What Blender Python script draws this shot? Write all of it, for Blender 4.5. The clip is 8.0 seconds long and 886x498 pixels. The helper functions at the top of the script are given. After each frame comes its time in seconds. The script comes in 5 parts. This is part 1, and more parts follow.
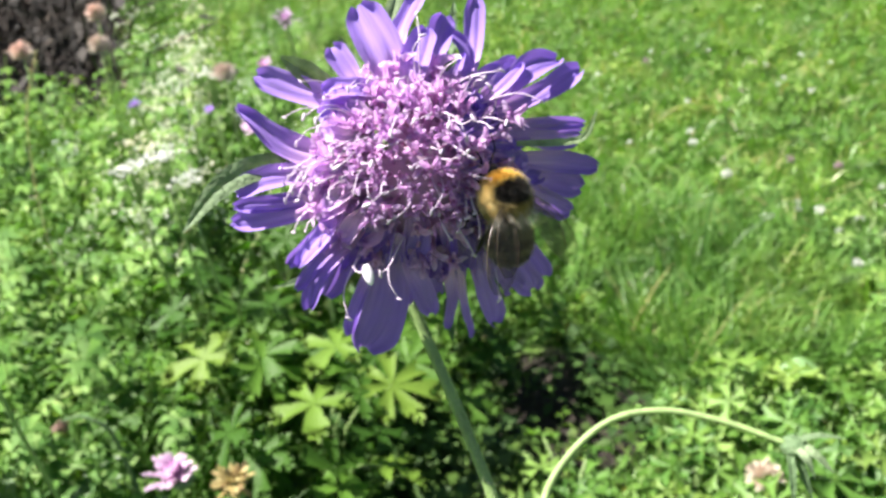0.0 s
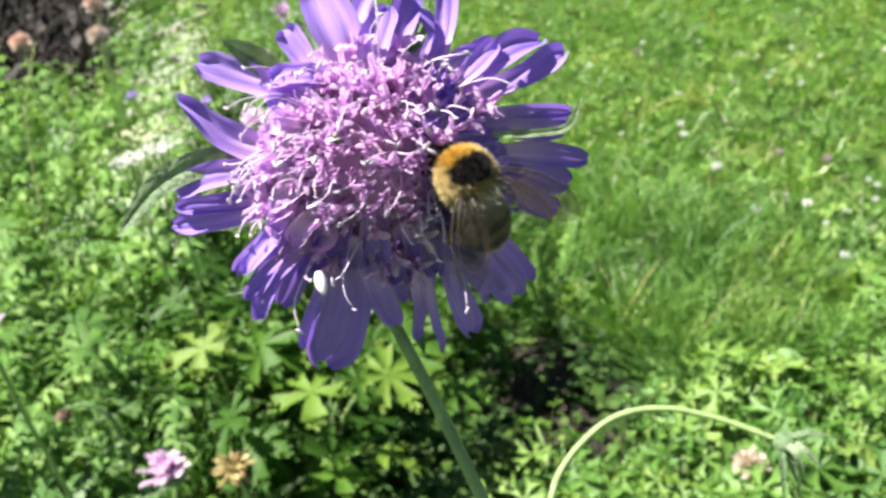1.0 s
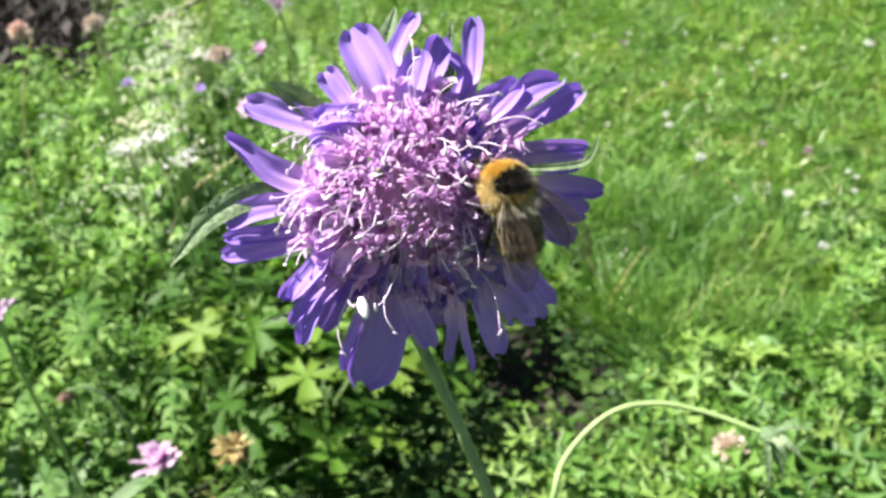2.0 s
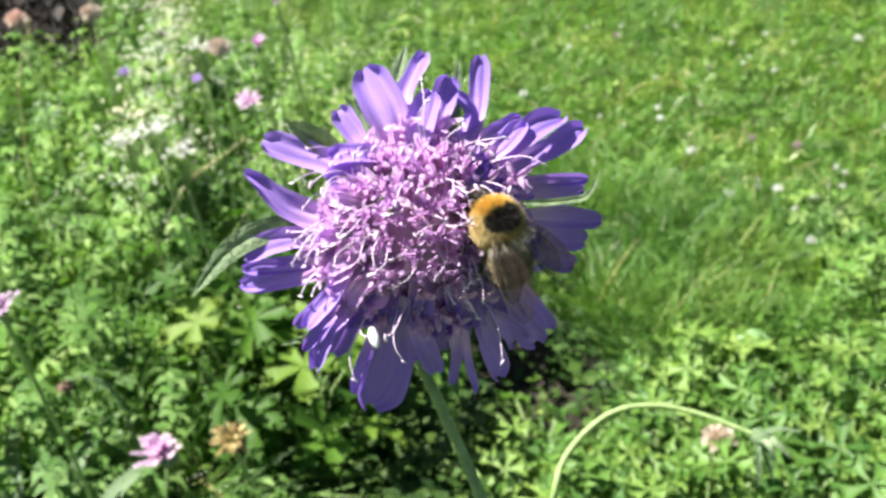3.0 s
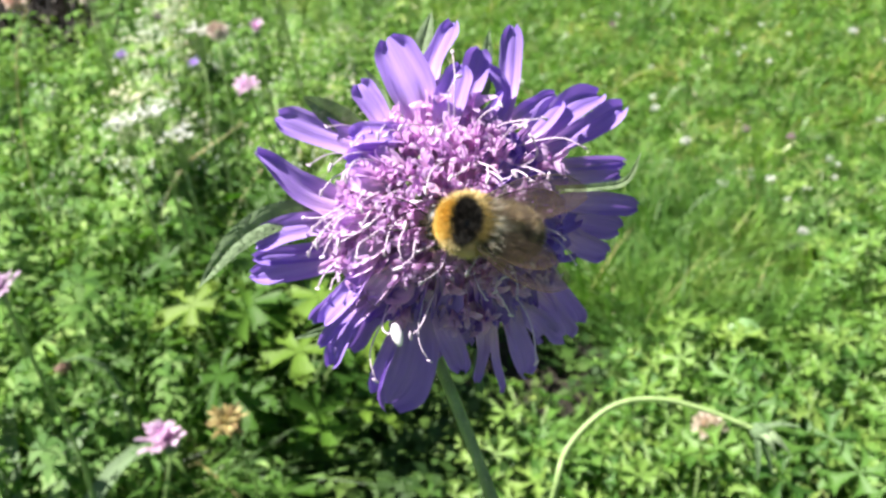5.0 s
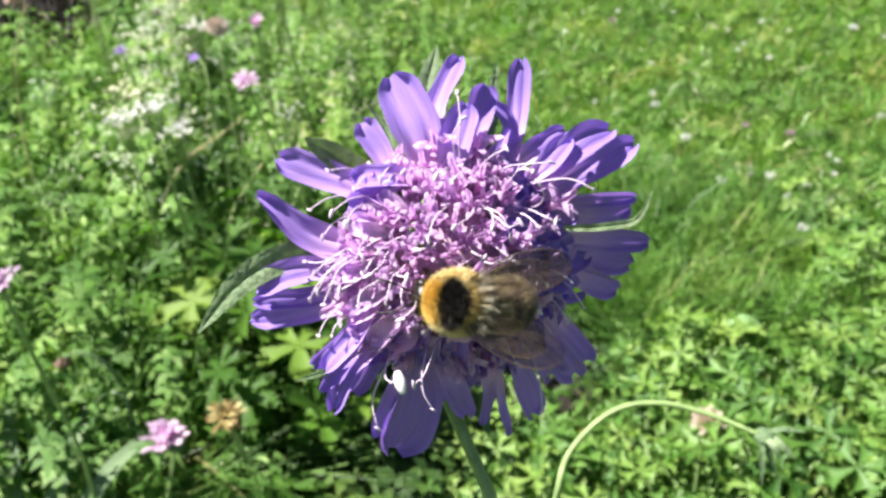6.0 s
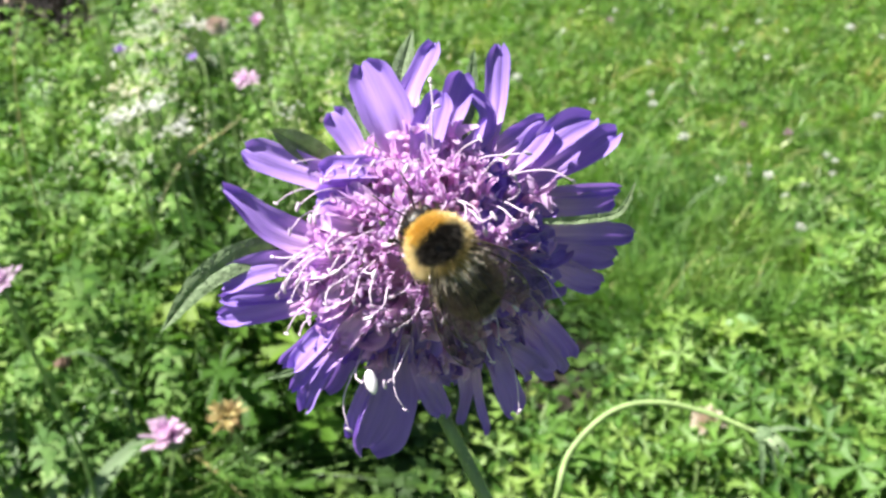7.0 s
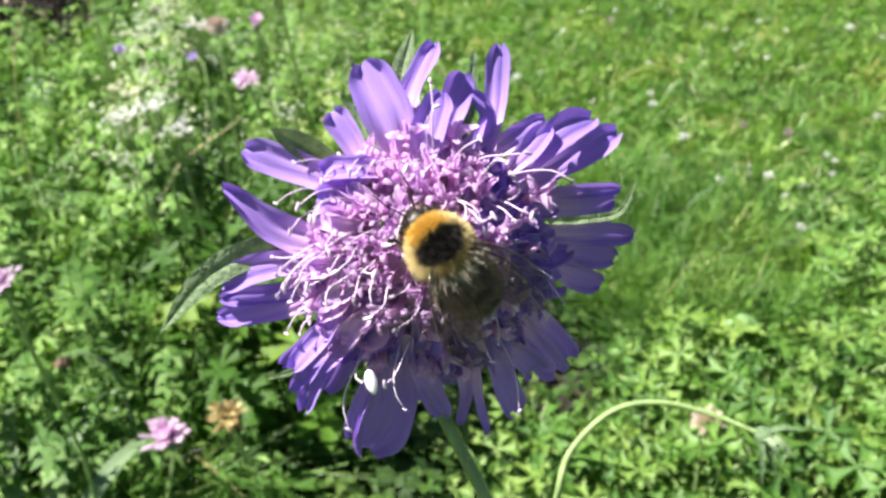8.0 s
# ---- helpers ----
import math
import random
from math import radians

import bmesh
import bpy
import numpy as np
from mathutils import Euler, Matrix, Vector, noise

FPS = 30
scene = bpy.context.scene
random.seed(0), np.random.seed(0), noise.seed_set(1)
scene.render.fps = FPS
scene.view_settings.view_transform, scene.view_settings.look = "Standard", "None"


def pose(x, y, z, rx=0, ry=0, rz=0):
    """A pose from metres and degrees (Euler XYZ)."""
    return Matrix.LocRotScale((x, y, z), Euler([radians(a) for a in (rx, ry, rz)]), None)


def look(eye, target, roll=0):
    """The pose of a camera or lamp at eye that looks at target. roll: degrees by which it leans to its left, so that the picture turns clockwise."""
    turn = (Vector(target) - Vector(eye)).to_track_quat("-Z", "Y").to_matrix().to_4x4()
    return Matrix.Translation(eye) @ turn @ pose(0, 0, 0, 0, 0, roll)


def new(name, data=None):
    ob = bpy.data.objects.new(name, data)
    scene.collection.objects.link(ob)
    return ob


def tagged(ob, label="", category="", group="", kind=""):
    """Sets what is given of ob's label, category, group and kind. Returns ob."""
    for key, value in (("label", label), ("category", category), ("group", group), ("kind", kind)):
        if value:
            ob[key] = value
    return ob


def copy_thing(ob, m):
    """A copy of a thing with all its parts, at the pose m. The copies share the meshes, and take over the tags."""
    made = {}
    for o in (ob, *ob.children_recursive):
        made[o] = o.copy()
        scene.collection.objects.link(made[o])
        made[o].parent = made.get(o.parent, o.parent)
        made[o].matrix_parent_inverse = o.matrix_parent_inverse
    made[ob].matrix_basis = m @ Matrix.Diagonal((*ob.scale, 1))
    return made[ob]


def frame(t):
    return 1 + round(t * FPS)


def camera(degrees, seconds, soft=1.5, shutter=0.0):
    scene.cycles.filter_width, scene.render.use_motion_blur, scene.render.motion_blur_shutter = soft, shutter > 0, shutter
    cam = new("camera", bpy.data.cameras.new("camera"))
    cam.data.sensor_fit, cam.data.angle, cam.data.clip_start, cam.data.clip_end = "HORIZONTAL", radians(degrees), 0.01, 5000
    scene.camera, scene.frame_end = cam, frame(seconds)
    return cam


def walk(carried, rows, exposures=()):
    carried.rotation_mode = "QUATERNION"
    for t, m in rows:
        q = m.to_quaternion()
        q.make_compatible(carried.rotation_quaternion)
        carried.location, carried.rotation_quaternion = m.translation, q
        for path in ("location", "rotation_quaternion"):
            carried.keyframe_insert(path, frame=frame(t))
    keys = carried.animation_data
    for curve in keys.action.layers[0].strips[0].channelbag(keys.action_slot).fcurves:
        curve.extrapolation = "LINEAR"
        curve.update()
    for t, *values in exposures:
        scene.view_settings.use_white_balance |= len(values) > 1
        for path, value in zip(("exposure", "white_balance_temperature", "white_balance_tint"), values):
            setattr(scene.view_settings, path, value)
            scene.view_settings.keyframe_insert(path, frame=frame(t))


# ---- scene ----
cam = camera(54, 8.0, soft=2.6, shutter=0.4)
cam.data.dof.use_dof, cam.data.dof.focus_distance, cam.data.dof.aperture_fstop = True, 0.088, 60
walk(cam, [
    (0, look((0.0214, 0.0323, 0.5683), (-0.0355, 0.8953, 0.0663), -3.94)),
    (0.5, look((0.0191, 0.0341, 0.5709), (-0.0361, 0.8944, 0.0642), -3.75)),
    (1, look((0.0175, 0.0241, 0.5785), (-0.0280, 0.8796, 0.0627), -3.27)),
    (1.5, look((0.0155, 0.0142, 0.5840), (-0.0204, 0.8661, 0.0614), -2.81)),
    (3, look((0.0062, 0.0047, 0.5982), (-0.0077, 0.8443, 0.0553), -1.26)),
    (3.5, look((0.0046, 0.0034, 0.5993), (-0.0055, 0.8408, 0.0527), -0.87)),
    (4, look((0.0027, 0.0036, 0.6009), (-0.0034, 0.8379, 0.0495), -0.47)),
    (4.5, look((0.0032, 0.0018, 0.6005), (-0.0021, 0.8346, 0.0470), -0.33)),
    (6, look((0.0040, -0.0007, 0.5997), (-0.0013, 0.8291, 0.0416), -0.27)),
    (6.5, look((0.0013, 0.0007, 0.5992), (-0.0008, 0.8300, 0.0404), -0.13)),
    (7, look((0.0000, 0.0000, 0.6000), (0.0000, 0.8290, 0.0408), 0.00)),
    (8, look((0.0000, 0.0000, 0.6000), (0.0000, 0.8290, 0.0408), 0.00)),
], ((0.0, 1.72), (1.5, 1.69), (3.0, 1.62), (4.5, 1.60), (6.0, 1.56), (8.0, 1.54)))

# ---- light ----
SUN = Vector((-0.60, 0.13, 0.79)).normalized()
elevation, azimuth = math.asin(SUN.z), math.atan2(SUN.x, SUN.y)
world = bpy.data.worlds.new("sky")
scene.world = world
world.use_nodes = True
sky = world.node_tree.nodes.new("ShaderNodeTexSky")
sky.sky_type, sky.sun_disc, sky.sun_elevation, sky.sun_rotation = "NISHITA", False, elevation, azimuth
back = world.node_tree.nodes["Background"]
world.node_tree.links.new(sky.outputs[0], back.inputs[0])
back.inputs[1].default_value = 0.030
lamp = bpy.data.lights.new("sun", "SUN")
lamp.energy, lamp.angle, lamp.color = 5.0, radians(0.5), (1.0, 0.95, 0.87)
sun = new("sun", lamp)
sun.matrix_world = look(SUN * 20, (0, 0, 0))


# ---- materials ----
def shader(name):
    m = bpy.data.materials.new(name)
    m.use_nodes = True
    nt = m.node_tree
    return m, nt, nt.nodes["Principled BSDF"], nt.nodes["Material Output"]


def node(nt, kind, **values):
    n = nt.nodes.new(kind)
    for key, v in values.items():
        n.inputs[key.replace("_", " ")].default_value = v
    return n


def ramp(nt, fac, stops):
    r = nt.nodes.new("ShaderNodeValToRGB")
    while len(r.color_ramp.elements) < len(stops):
        r.color_ramp.elements.new(0.5)
    for e, (p, c) in zip(r.color_ramp.elements, stops):
        e.position, e.color = p, (*c, 1)
    nt.links.new(fac, r.inputs[0])
    return r.outputs[0]


def mixed(nt, fac, a, b, blend="MIX"):
    m = nt.nodes.new("ShaderNodeMix")
    m.data_type, m.blend_type = "RGBA", blend
    for slot, v in ((0, fac), (6, a), (7, b)):
        if isinstance(v, (int, float)):
            m.inputs[slot].default_value = v
        elif isinstance(v, tuple):
            m.inputs[slot].default_value = (*v, 1)
        else:
            nt.links.new(v, m.inputs[slot])
    return m.outputs[2]


def noise_of(nt, scale, detail=3.0, coords="Object"):
    tc = nt.nodes.new("ShaderNodeTexCoord")
    n = node(nt, "ShaderNodeTexNoise", Scale=scale, Detail=detail)
    nt.links.new(tc.outputs[coords], n.inputs["Vector"])
    return n.outputs["Fac"]


def per_piece(nt, islands):
    if islands:
        return nt.nodes.new("ShaderNodeNewGeometry").outputs["Random Per Island"]
    return nt.nodes.new("ShaderNodeObjectInfo").outputs["Random"]


def plant(name, stops, rough=0.45, sheer=0.35, grain=300.0, islands=True, glow=(1.0, 1.15, 0.45), bump=0.25, spec=0.5):
    """A thin plant surface: colours vary piece by piece, blotched finely, and light passes through it."""
    m, nt, p, out = shader(name)
    colour = ramp(nt, per_piece(nt, islands), stops)
    spots = noise_of(nt, grain)
    colour = mixed(nt, 0.55, colour, ramp(nt, spots, [(0.25, (0.45, 0.45, 0.45)), (0.7, (1.25, 1.25, 1.25))]), "MULTIPLY")
    if islands:
        patch = ramp(nt, noise_of(nt, 9.0, 4.0), [(0.34, (0.74, 0.78, 0.9)), (0.5, (1.0, 1.0, 1.0)), (0.6, (1.2, 1.08, 1.05)), (0.72, (1.5, 1.12, 1.3))])
        colour = mixed(nt, 1.0, colour, patch, "MULTIPLY")
    nt.links.new(colour, p.inputs["Base Color"])
    p.inputs["Roughness"].default_value = rough
    p.inputs["Specular IOR Level"].default_value = spec
    b = node(nt, "ShaderNodeBump", Strength=bump, Distance=0.0005)
    nt.links.new(spots, b.inputs["Height"])
    nt.links.new(b.outputs[0], p.inputs["Normal"])
    tr = nt.nodes.new("ShaderNodeBsdfTranslucent")
    nt.links.new(mixed(nt, 1.0, colour, glow, "MULTIPLY"), tr.inputs[0])
    mx = nt.nodes.new("ShaderNodeMixShader")
    mx.inputs[0].default_value = sheer
    nt.links.new(p.outputs[0], mx.inputs[1])
    nt.links.new(tr.outputs[0], mx.inputs[2])
    nt.links.new(mx.outputs[0], out.inputs[0])
    return m


def petal_skin(name, low, mid, tip, sheer, glow):
    """Violet petal: paler claw, ribs along its length, a bluer tip."""
    m, nt, p, out = shader(name)
    uv = nt.nodes.new("ShaderNodeUVMap")
    sep = nt.nodes.new("ShaderNodeSeparateXYZ")
    nt.links.new(uv.outputs[0], sep.inputs[0])
    colour = ramp(nt, sep.outputs[1], [(0.0, low), (0.14, low), (0.50, mid), (1.0, tip)])
    st = nt.nodes.new("ShaderNodeMapping")
    st.inputs["Scale"].default_value = (9, 1.6, 1)
    nt.links.new(uv.outputs[0], st.inputs[0])
    ribs = node(nt, "ShaderNodeTexNoise", Scale=1.0, Detail=2.0)
    nt.links.new(st.outputs[0], ribs.inputs["Vector"])
    colour = mixed(nt, 0.5, colour, ramp(nt, ribs.outputs["Fac"], [(0.3, (0.70, 0.66, 0.80)), (0.7, (1.22, 1.18, 1.14))]), "MULTIPLY")
    tone = ramp(nt, per_piece(nt, False), [(0.0, (0.85, 0.82, 0.9)), (1.0, (1.15, 1.12, 1.1))])
    colour = mixed(nt, 1.0, colour, tone, "MULTIPLY")
    nt.links.new(colour, p.inputs["Base Color"])
    p.inputs["Roughness"].default_value = 0.65
    p.inputs["Specular IOR Level"].default_value = 0.18
    b = node(nt, "ShaderNodeBump", Strength=0.5, Distance=0.0003)
    nt.links.new(ribs.outputs["Fac"], b.inputs["Height"])
    nt.links.new(b.outputs[0], p.inputs["Normal"])
    tr = nt.nodes.new("ShaderNodeBsdfTranslucent")
    nt.links.new(mixed(nt, 1.0, colour, glow, "MULTIPLY"), tr.inputs[0])
    mx = nt.nodes.new("ShaderNodeMixShader")
    mx.inputs[0].default_value = sheer
    nt.links.new(p.outputs[0], mx.inputs[1])
    nt.links.new(tr.outputs[0], mx.inputs[2])
    nt.links.new(mx.outputs[0], out.inputs[0])
    return m


def fur(name, dark, light):
    m, nt, p, out = shader(name)
    nt.links.new(ramp(nt, per_piece(nt, True), [(0.0, dark), (1.0, light)]), p.inputs["Base Color"])
    p.inputs["Roughness"].default_value = 0.5
    return m


def plain(name, dark, light, scale, rough=0.5, metal=0.0, bump=0.3, dist=0.0002):
    m, nt, p, out = shader(name)
    spots = noise_of(nt, scale)
    nt.links.new(ramp(nt, spots, [(0.3, dark), (0.7, light)]), p.inputs["Base Color"])
    p.inputs["Roughness"].default_value, p.inputs["Metallic"].default_value = rough, metal
    b = node(nt, "ShaderNodeBump", Strength=bump, Distance=dist)
    nt.links.new(spots, b.inputs["Height"])
    nt.links.new(b.outputs[0], p.inputs["Normal"])
    return m


PETAL = petal_skin("violet_petal", (0.67, 0.47, 0.74), (0.39, 0.265, 0.70), (0.335, 0.228, 0.69), 0.28, (0.92, 0.70, 1.0))
FLORET = petal_skin("lilac_floret", (0.60, 0.40, 0.59), (0.68, 0.50, 0.73), (0.76, 0.615, 0.855), 0.54, (1.0, 0.75, 0.95))
PINKISH = petal_skin("pale_pink_petal", (0.70, 0.49, 0.66), (0.76, 0.56, 0.79), (0.72, 0.53, 0.86), 0.4, (1.0, 0.8, 1.0))
BUDDING = petal_skin("mauve_floret_bud", (0.56, 0.38, 0.46), (0.66, 0.44, 0.60), (0.74, 0.54, 0.74), 0.5, (1.0, 0.7, 0.9))
FAR_PETAL = petal_skin("pink_petal", (0.44, 0.28, 0.45), (0.62, 0.42, 0.62), (0.78, 0.62, 0.79), 0.4, (1.0, 0.8, 0.95))
STAMEN = plain("stamen_white", (0.58, 0.45, 0.61), (0.77, 0.64, 0.79), 900, 0.4)
ANTHER = plain("anther_white", (0.78, 0.72, 0.82), (0.92, 0.88, 0.92), 900, 0.4)
RECEPT = plain("receptacle", (0.50, 0.30, 0.46), (0.62, 0.44, 0.56), 700, 0.7, 0, 0.8)
BRACT = plant("hairy_bract", [(0.0, (0.13, 0.21, 0.10)), (1.0, (0.21, 0.29, 0.16))], 0.65, 0.2, 900, False, bump=0.9, spec=0.3)
PALE_BRACT = plant("pale_bract", [(0.0, (0.28, 0.38, 0.20)), (1.0, (0.36, 0.46, 0.28))], 0.6, 0.3, 900, False, bump=0.6, spec=0.3)
STEM = plant("stem_skin", [(0.0, (0.25, 0.38, 0.13)), (1.0, (0.30, 0.42, 0.16))], 0.5, 0.15, 500, False)
HAIR = plant("stem_hair", [(0.0, (0.45, 0.5, 0.35)), (1.0, (0.65, 0.68, 0.5))], 0.4, 0.4, 100)
GRASS = plant("grass_blade", [(0.0, (0.09, 0.20, 0.035)), (0.5, (0.15, 0.31, 0.055)), (0.78, (0.22, 0.42, 0.09)), (0.92, (0.36, 0.42, 0.16)), (1.0, (0.40, 0.34, 0.16))], 0.4, 0.42, 60)
DEEP_GRASS = plant("tuft_blade", [(0.0, (0.06, 0.15, 0.028)), (0.6, (0.135, 0.28, 0.05)), (0.93, (0.20, 0.36, 0.085)), (1.0, (0.38, 0.38, 0.17))], 0.45, 0.4, 60, spec=0.35)
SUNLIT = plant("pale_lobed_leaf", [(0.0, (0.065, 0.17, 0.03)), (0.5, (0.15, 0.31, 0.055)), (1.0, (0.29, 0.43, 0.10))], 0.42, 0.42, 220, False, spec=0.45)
CLOVER = plant("clover_leaf", [(0.0, (0.08, 0.18, 0.025)), (0.7, (0.14, 0.28, 0.04)), (1.0, (0.24, 0.37, 0.10))], 0.58, 0.4, 250, spec=0.25)
LUSH = plant("lobed_leaf", [(0.0, (0.035, 0.10, 0.012)), (0.5, (0.085, 0.20, 0.025)), (0.85, (0.13, 0.27, 0.035)), (1.0, (0.20, 0.32, 0.045))], 0.5, 0.45, 220, False, spec=0.3)
HERB = plant("herb_leaf", [(0.0, (0.08, 0.19, 0.035)), (0.6, (0.165, 0.325, 0.06)), (1.0, (0.30, 0.45, 0.14))], 0.6, 0.35, 250, spec=0.25)
# leaf green darkened: the hollow's shade is painted into this colour
SHADE = plant("shade_dark_leaf", [(0.0, (0.02, 0.055, 0.012)), (1.0, (0.07, 0.14, 0.025))], 0.6, 0.25, 250, spec=0.25)
CREAM = plant("cream_blossom", [(0.0, (0.52, 0.60, 0.40)), (1.0, (0.78, 0.82, 0.68))], 0.6, 0.3, 300, glow=(1, 1, 0.9))
WHITE = plant("white_blossom", [(0.0, (0.74, 0.74, 0.68)), (1.0, (0.88, 0.88, 0.84))], 0.6, 0.3, 300, glow=(1, 1, 0.95))
ROSE = plant("rose_blossom", [(0.0, (0.42, 0.25, 0.34)), (1.0, (0.58, 0.40, 0.50))], 0.6, 0.3, 300, glow=(1, 0.9, 0.95))
FADED = plant("faded_blossom", [(0.0, (0.55, 0.42, 0.34)), (1.0, (0.78, 0.70, 0.58))], 0.6, 0.3, 300, glow=(1, 0.95, 0.9))
DRY = plant("dry_blossom", [(0.0, (0.16, 0.09, 0.03)), (0.5, (0.46, 0.34, 0.11)), (1.0, (0.70, 0.60, 0.26))], 0.7, 0.25, 300, glow=(1, 0.9, 0.6))
STRAW = plant("dry_straw", [(0.0, (0.50, 0.48, 0.26)), (1.0, (0.72, 0.68, 0.42))], 0.6, 0.25, 200, glow=(1, 0.95, 0.7))
SEED_COAT = plant("brown_bud", [(0.0, (0.12, 0.07, 0.05)), (1.0, (0.30, 0.19, 0.14))], 0.7, 0.2, 300, glow=(1, 0.9, 0.7))
PALE_LEAF = plant("grey_green_leaf", [(0.0, (0.20, 0.36, 0.14)), (1.0, (0.26, 0.42, 0.18))], 0.5, 0.3, 220, False)
SEED = plant("seed_head", [(0.0, (0.50, 0.42, 0.38)), (1.0, (0.74, 0.66, 0.60))], 0.7, 0.15, 300, glow=(1, 0.9, 0.8))
# withered brown taken almost to black, the far bed's shade included
DEAD = plant("shade_dead_stalk", [(0.0, (0.010, 0.007, 0.006)), (0.9, (0.035, 0.025, 0.02)), (1.0, (0.16, 0.12, 0.09))], 0.8, 0.1, 100, glow=(1, 0.9, 0.7))
# near-black soil: the shade over bed and hollow is in this colour
SHADED_SOIL = plain("soil", (0.010, 0.008, 0.006), (0.036, 0.028, 0.019), 60, 0.95, 0, 1.0, 0.01)
CHITIN = plain("black_chitin", (0.006, 0.005, 0.005), (0.02, 0.016, 0.014), 1500, 0.45)
RIB = plain("wing_rib", (0.05, 0.035, 0.025), (0.12, 0.09, 0.06), 900, 0.25)
ORANGE = fur("orange_fur", (0.64, 0.40, 0.06), (0.82, 0.58, 0.16))
CREAMY = fur("cream_fur", (0.70, 0.52, 0.20), (0.84, 0.72, 0.42))
PALE = fur("pale_yellow_fur", (0.38, 0.27, 0.07), (0.56, 0.43, 0.15))
TUFT = fur("grey_cream_fur", (0.36, 0.30, 0.20), (0.78, 0.72, 0.58))
BLACK = fur("black_fur", (0.006, 0.005, 0.004), (0.03, 0.024, 0.02))
BUFF = fur("buff_fur", (0.30, 0.22, 0.11), (0.64, 0.53, 0.33))
DUSK = fur("dark_brown_fur", (0.045, 0.033, 0.02), (0.25, 0.19, 0.12))
GREY = fur("grey_brown_fur", (0.10, 0.07, 0.04), (0.34, 0.26, 0.17))


def turf_skin():
    m, nt, p, out = shader("turf")
    a, b = noise_of(nt, 2.2, 5), noise_of(nt, 90, 4)
    green = ramp(nt, b, [(0.3, (0.03, 0.06, 0.012)), (0.55, (0.075, 0.135, 0.025)), (0.8, (0.13, 0.21, 0.045))])
    soil = ramp(nt, b, [(0.3, (0.015, 0.012, 0.008)), (0.7, (0.055, 0.045, 0.028))])
    nt.links.new(mixed(nt, ramp(nt, a, [(0.5, (0, 0, 0)), (0.7, (0.35, 0.35, 0.35))]), green, soil), p.inputs["Base Color"])
    p.inputs["Roughness"].default_value = 0.95
    bp = node(nt, "ShaderNodeBump", Strength=0.9, Distance=0.02)
    nt.links.new(b, bp.inputs["Height"])
    nt.links.new(bp.outputs[0], p.inputs["Normal"])
    return m


def wing_skin():
    m, nt, p, out = shader("wing_membrane")
    uv = nt.nodes.new("ShaderNodeUVMap")
    v = node(nt, "ShaderNodeTexVoronoi", Scale=7.0)
    v.feature = "DISTANCE_TO_EDGE"
    nt.links.new(uv.outputs[0], v.inputs["Vector"])
    vein = ramp(nt, v.outputs["Distance"], [(0.0, (0.6, 0.6, 0.6)), (0.06, (0.38, 0.38, 0.38))])
    nt.links.new(vein, p.inputs["Alpha"])
    p.inputs["Base Color"].default_value = (0.075, 0.053, 0.038, 1)
    p.inputs["Roughness"].default_value = 0.3
    p.inputs["Specular IOR Level"].default_value = 0.25
    return m


TURF, WING = turf_skin(), wing_skin()


# ---- mesh helpers ----
def mesh_of(name, V, F, mat, smooth=True, uv=None):
    me = bpy.data.meshes.new(name)
    me.from_pydata([tuple(map(float, v)) for v in V], [], [tuple(int(i) for i in f) for f in F])
    if uv is not None:
        idx = np.empty(len(me.loops), int)
        me.loops.foreach_get("vertex_index", idx)
        me.uv_layers.new(name="UVMap").data.foreach_set("uv", np.asarray(uv, float)[idx].ravel())
    if smooth:
        me.polygons.foreach_set("use_smooth", [True] * len(me.polygons))
    me.materials.append(mat)
    return me


def put(name, me, parent=None, m=None):
    ob = new(name, me)
    ob.parent = parent
    if m is not None:
        ob.matrix_basis = m
    return ob


def part(name, V, F, mat, parent=None, label="", smooth=True, uv=None, m=None):
    ob = put(name, mesh_of(name, V, F, mat, smooth, uv), parent, m)
    return tagged(ob, label=label)


class Pile:
    """Gathers many small pieces into one mesh."""
    def __init__(self):
        self.v, self.f, self.n = [], [], 0

    def add(self, V, F):
        self.v.append(np.asarray(V, float))
        self.f.extend([tuple(int(i) + self.n for i in f) for f in F])
        self.n += len(V)

    def part(self, name, mat, parent=None, label="", smooth=True, m=None):
        return part(name, np.concatenate(self.v), self.f, mat, parent, label, smooth, None, m)


def tube(points, radii, sides=8, closed=True):
    P = [Vector(p) for p in points]
    V, F, side = [], [], None
    for i, p in enumerate(P):
        along = (P[min(i + 1, len(P) - 1)] - P[max(i - 1, 0)]).normalized()
        if side is None:
            side = along.orthogonal().normalized()
        side = (side - along * side.dot(along)).normalized()
        other = along.cross(side)
        for k in range(sides):
            a = 2 * math.pi * k / sides
            V.append(p + radii[i] * (math.cos(a) * side + math.sin(a) * other))
    for i in range(len(P) - 1):
        for k in range(sides):
            a, b = i * sides + k, i * sides + (k + 1) % sides
            F.append((a, b, b + sides, a + sides))
    if closed:
        F += [tuple(range(sides - 1, -1, -1)), tuple(range(len(V) - sides, len(V)))]
    return V, F


def ball(rx, ry, rz, at=(0, 0, 0), nu=14, nv=10, shape=None):
    V, F = [], []
    for j in range(nv + 1):
        b = math.pi * j / nv
        for i in range(nu):
            a = 2 * math.pi * i / nu
            d = Vector((math.sin(b) * math.cos(a), math.cos(b), math.sin(b) * math.sin(a)))
            k = shape(d) if shape else 1
            V.append((at[0] + rx * d.x * k, at[1] + ry * d.y * k, at[2] + rz * d.z * k))
    for j in range(nv):
        for i in range(nu):
            a, b = j * nu + i, j * nu + (i + 1) % nu
            F.append((a, b, b + nu, a + nu))
    return V, F


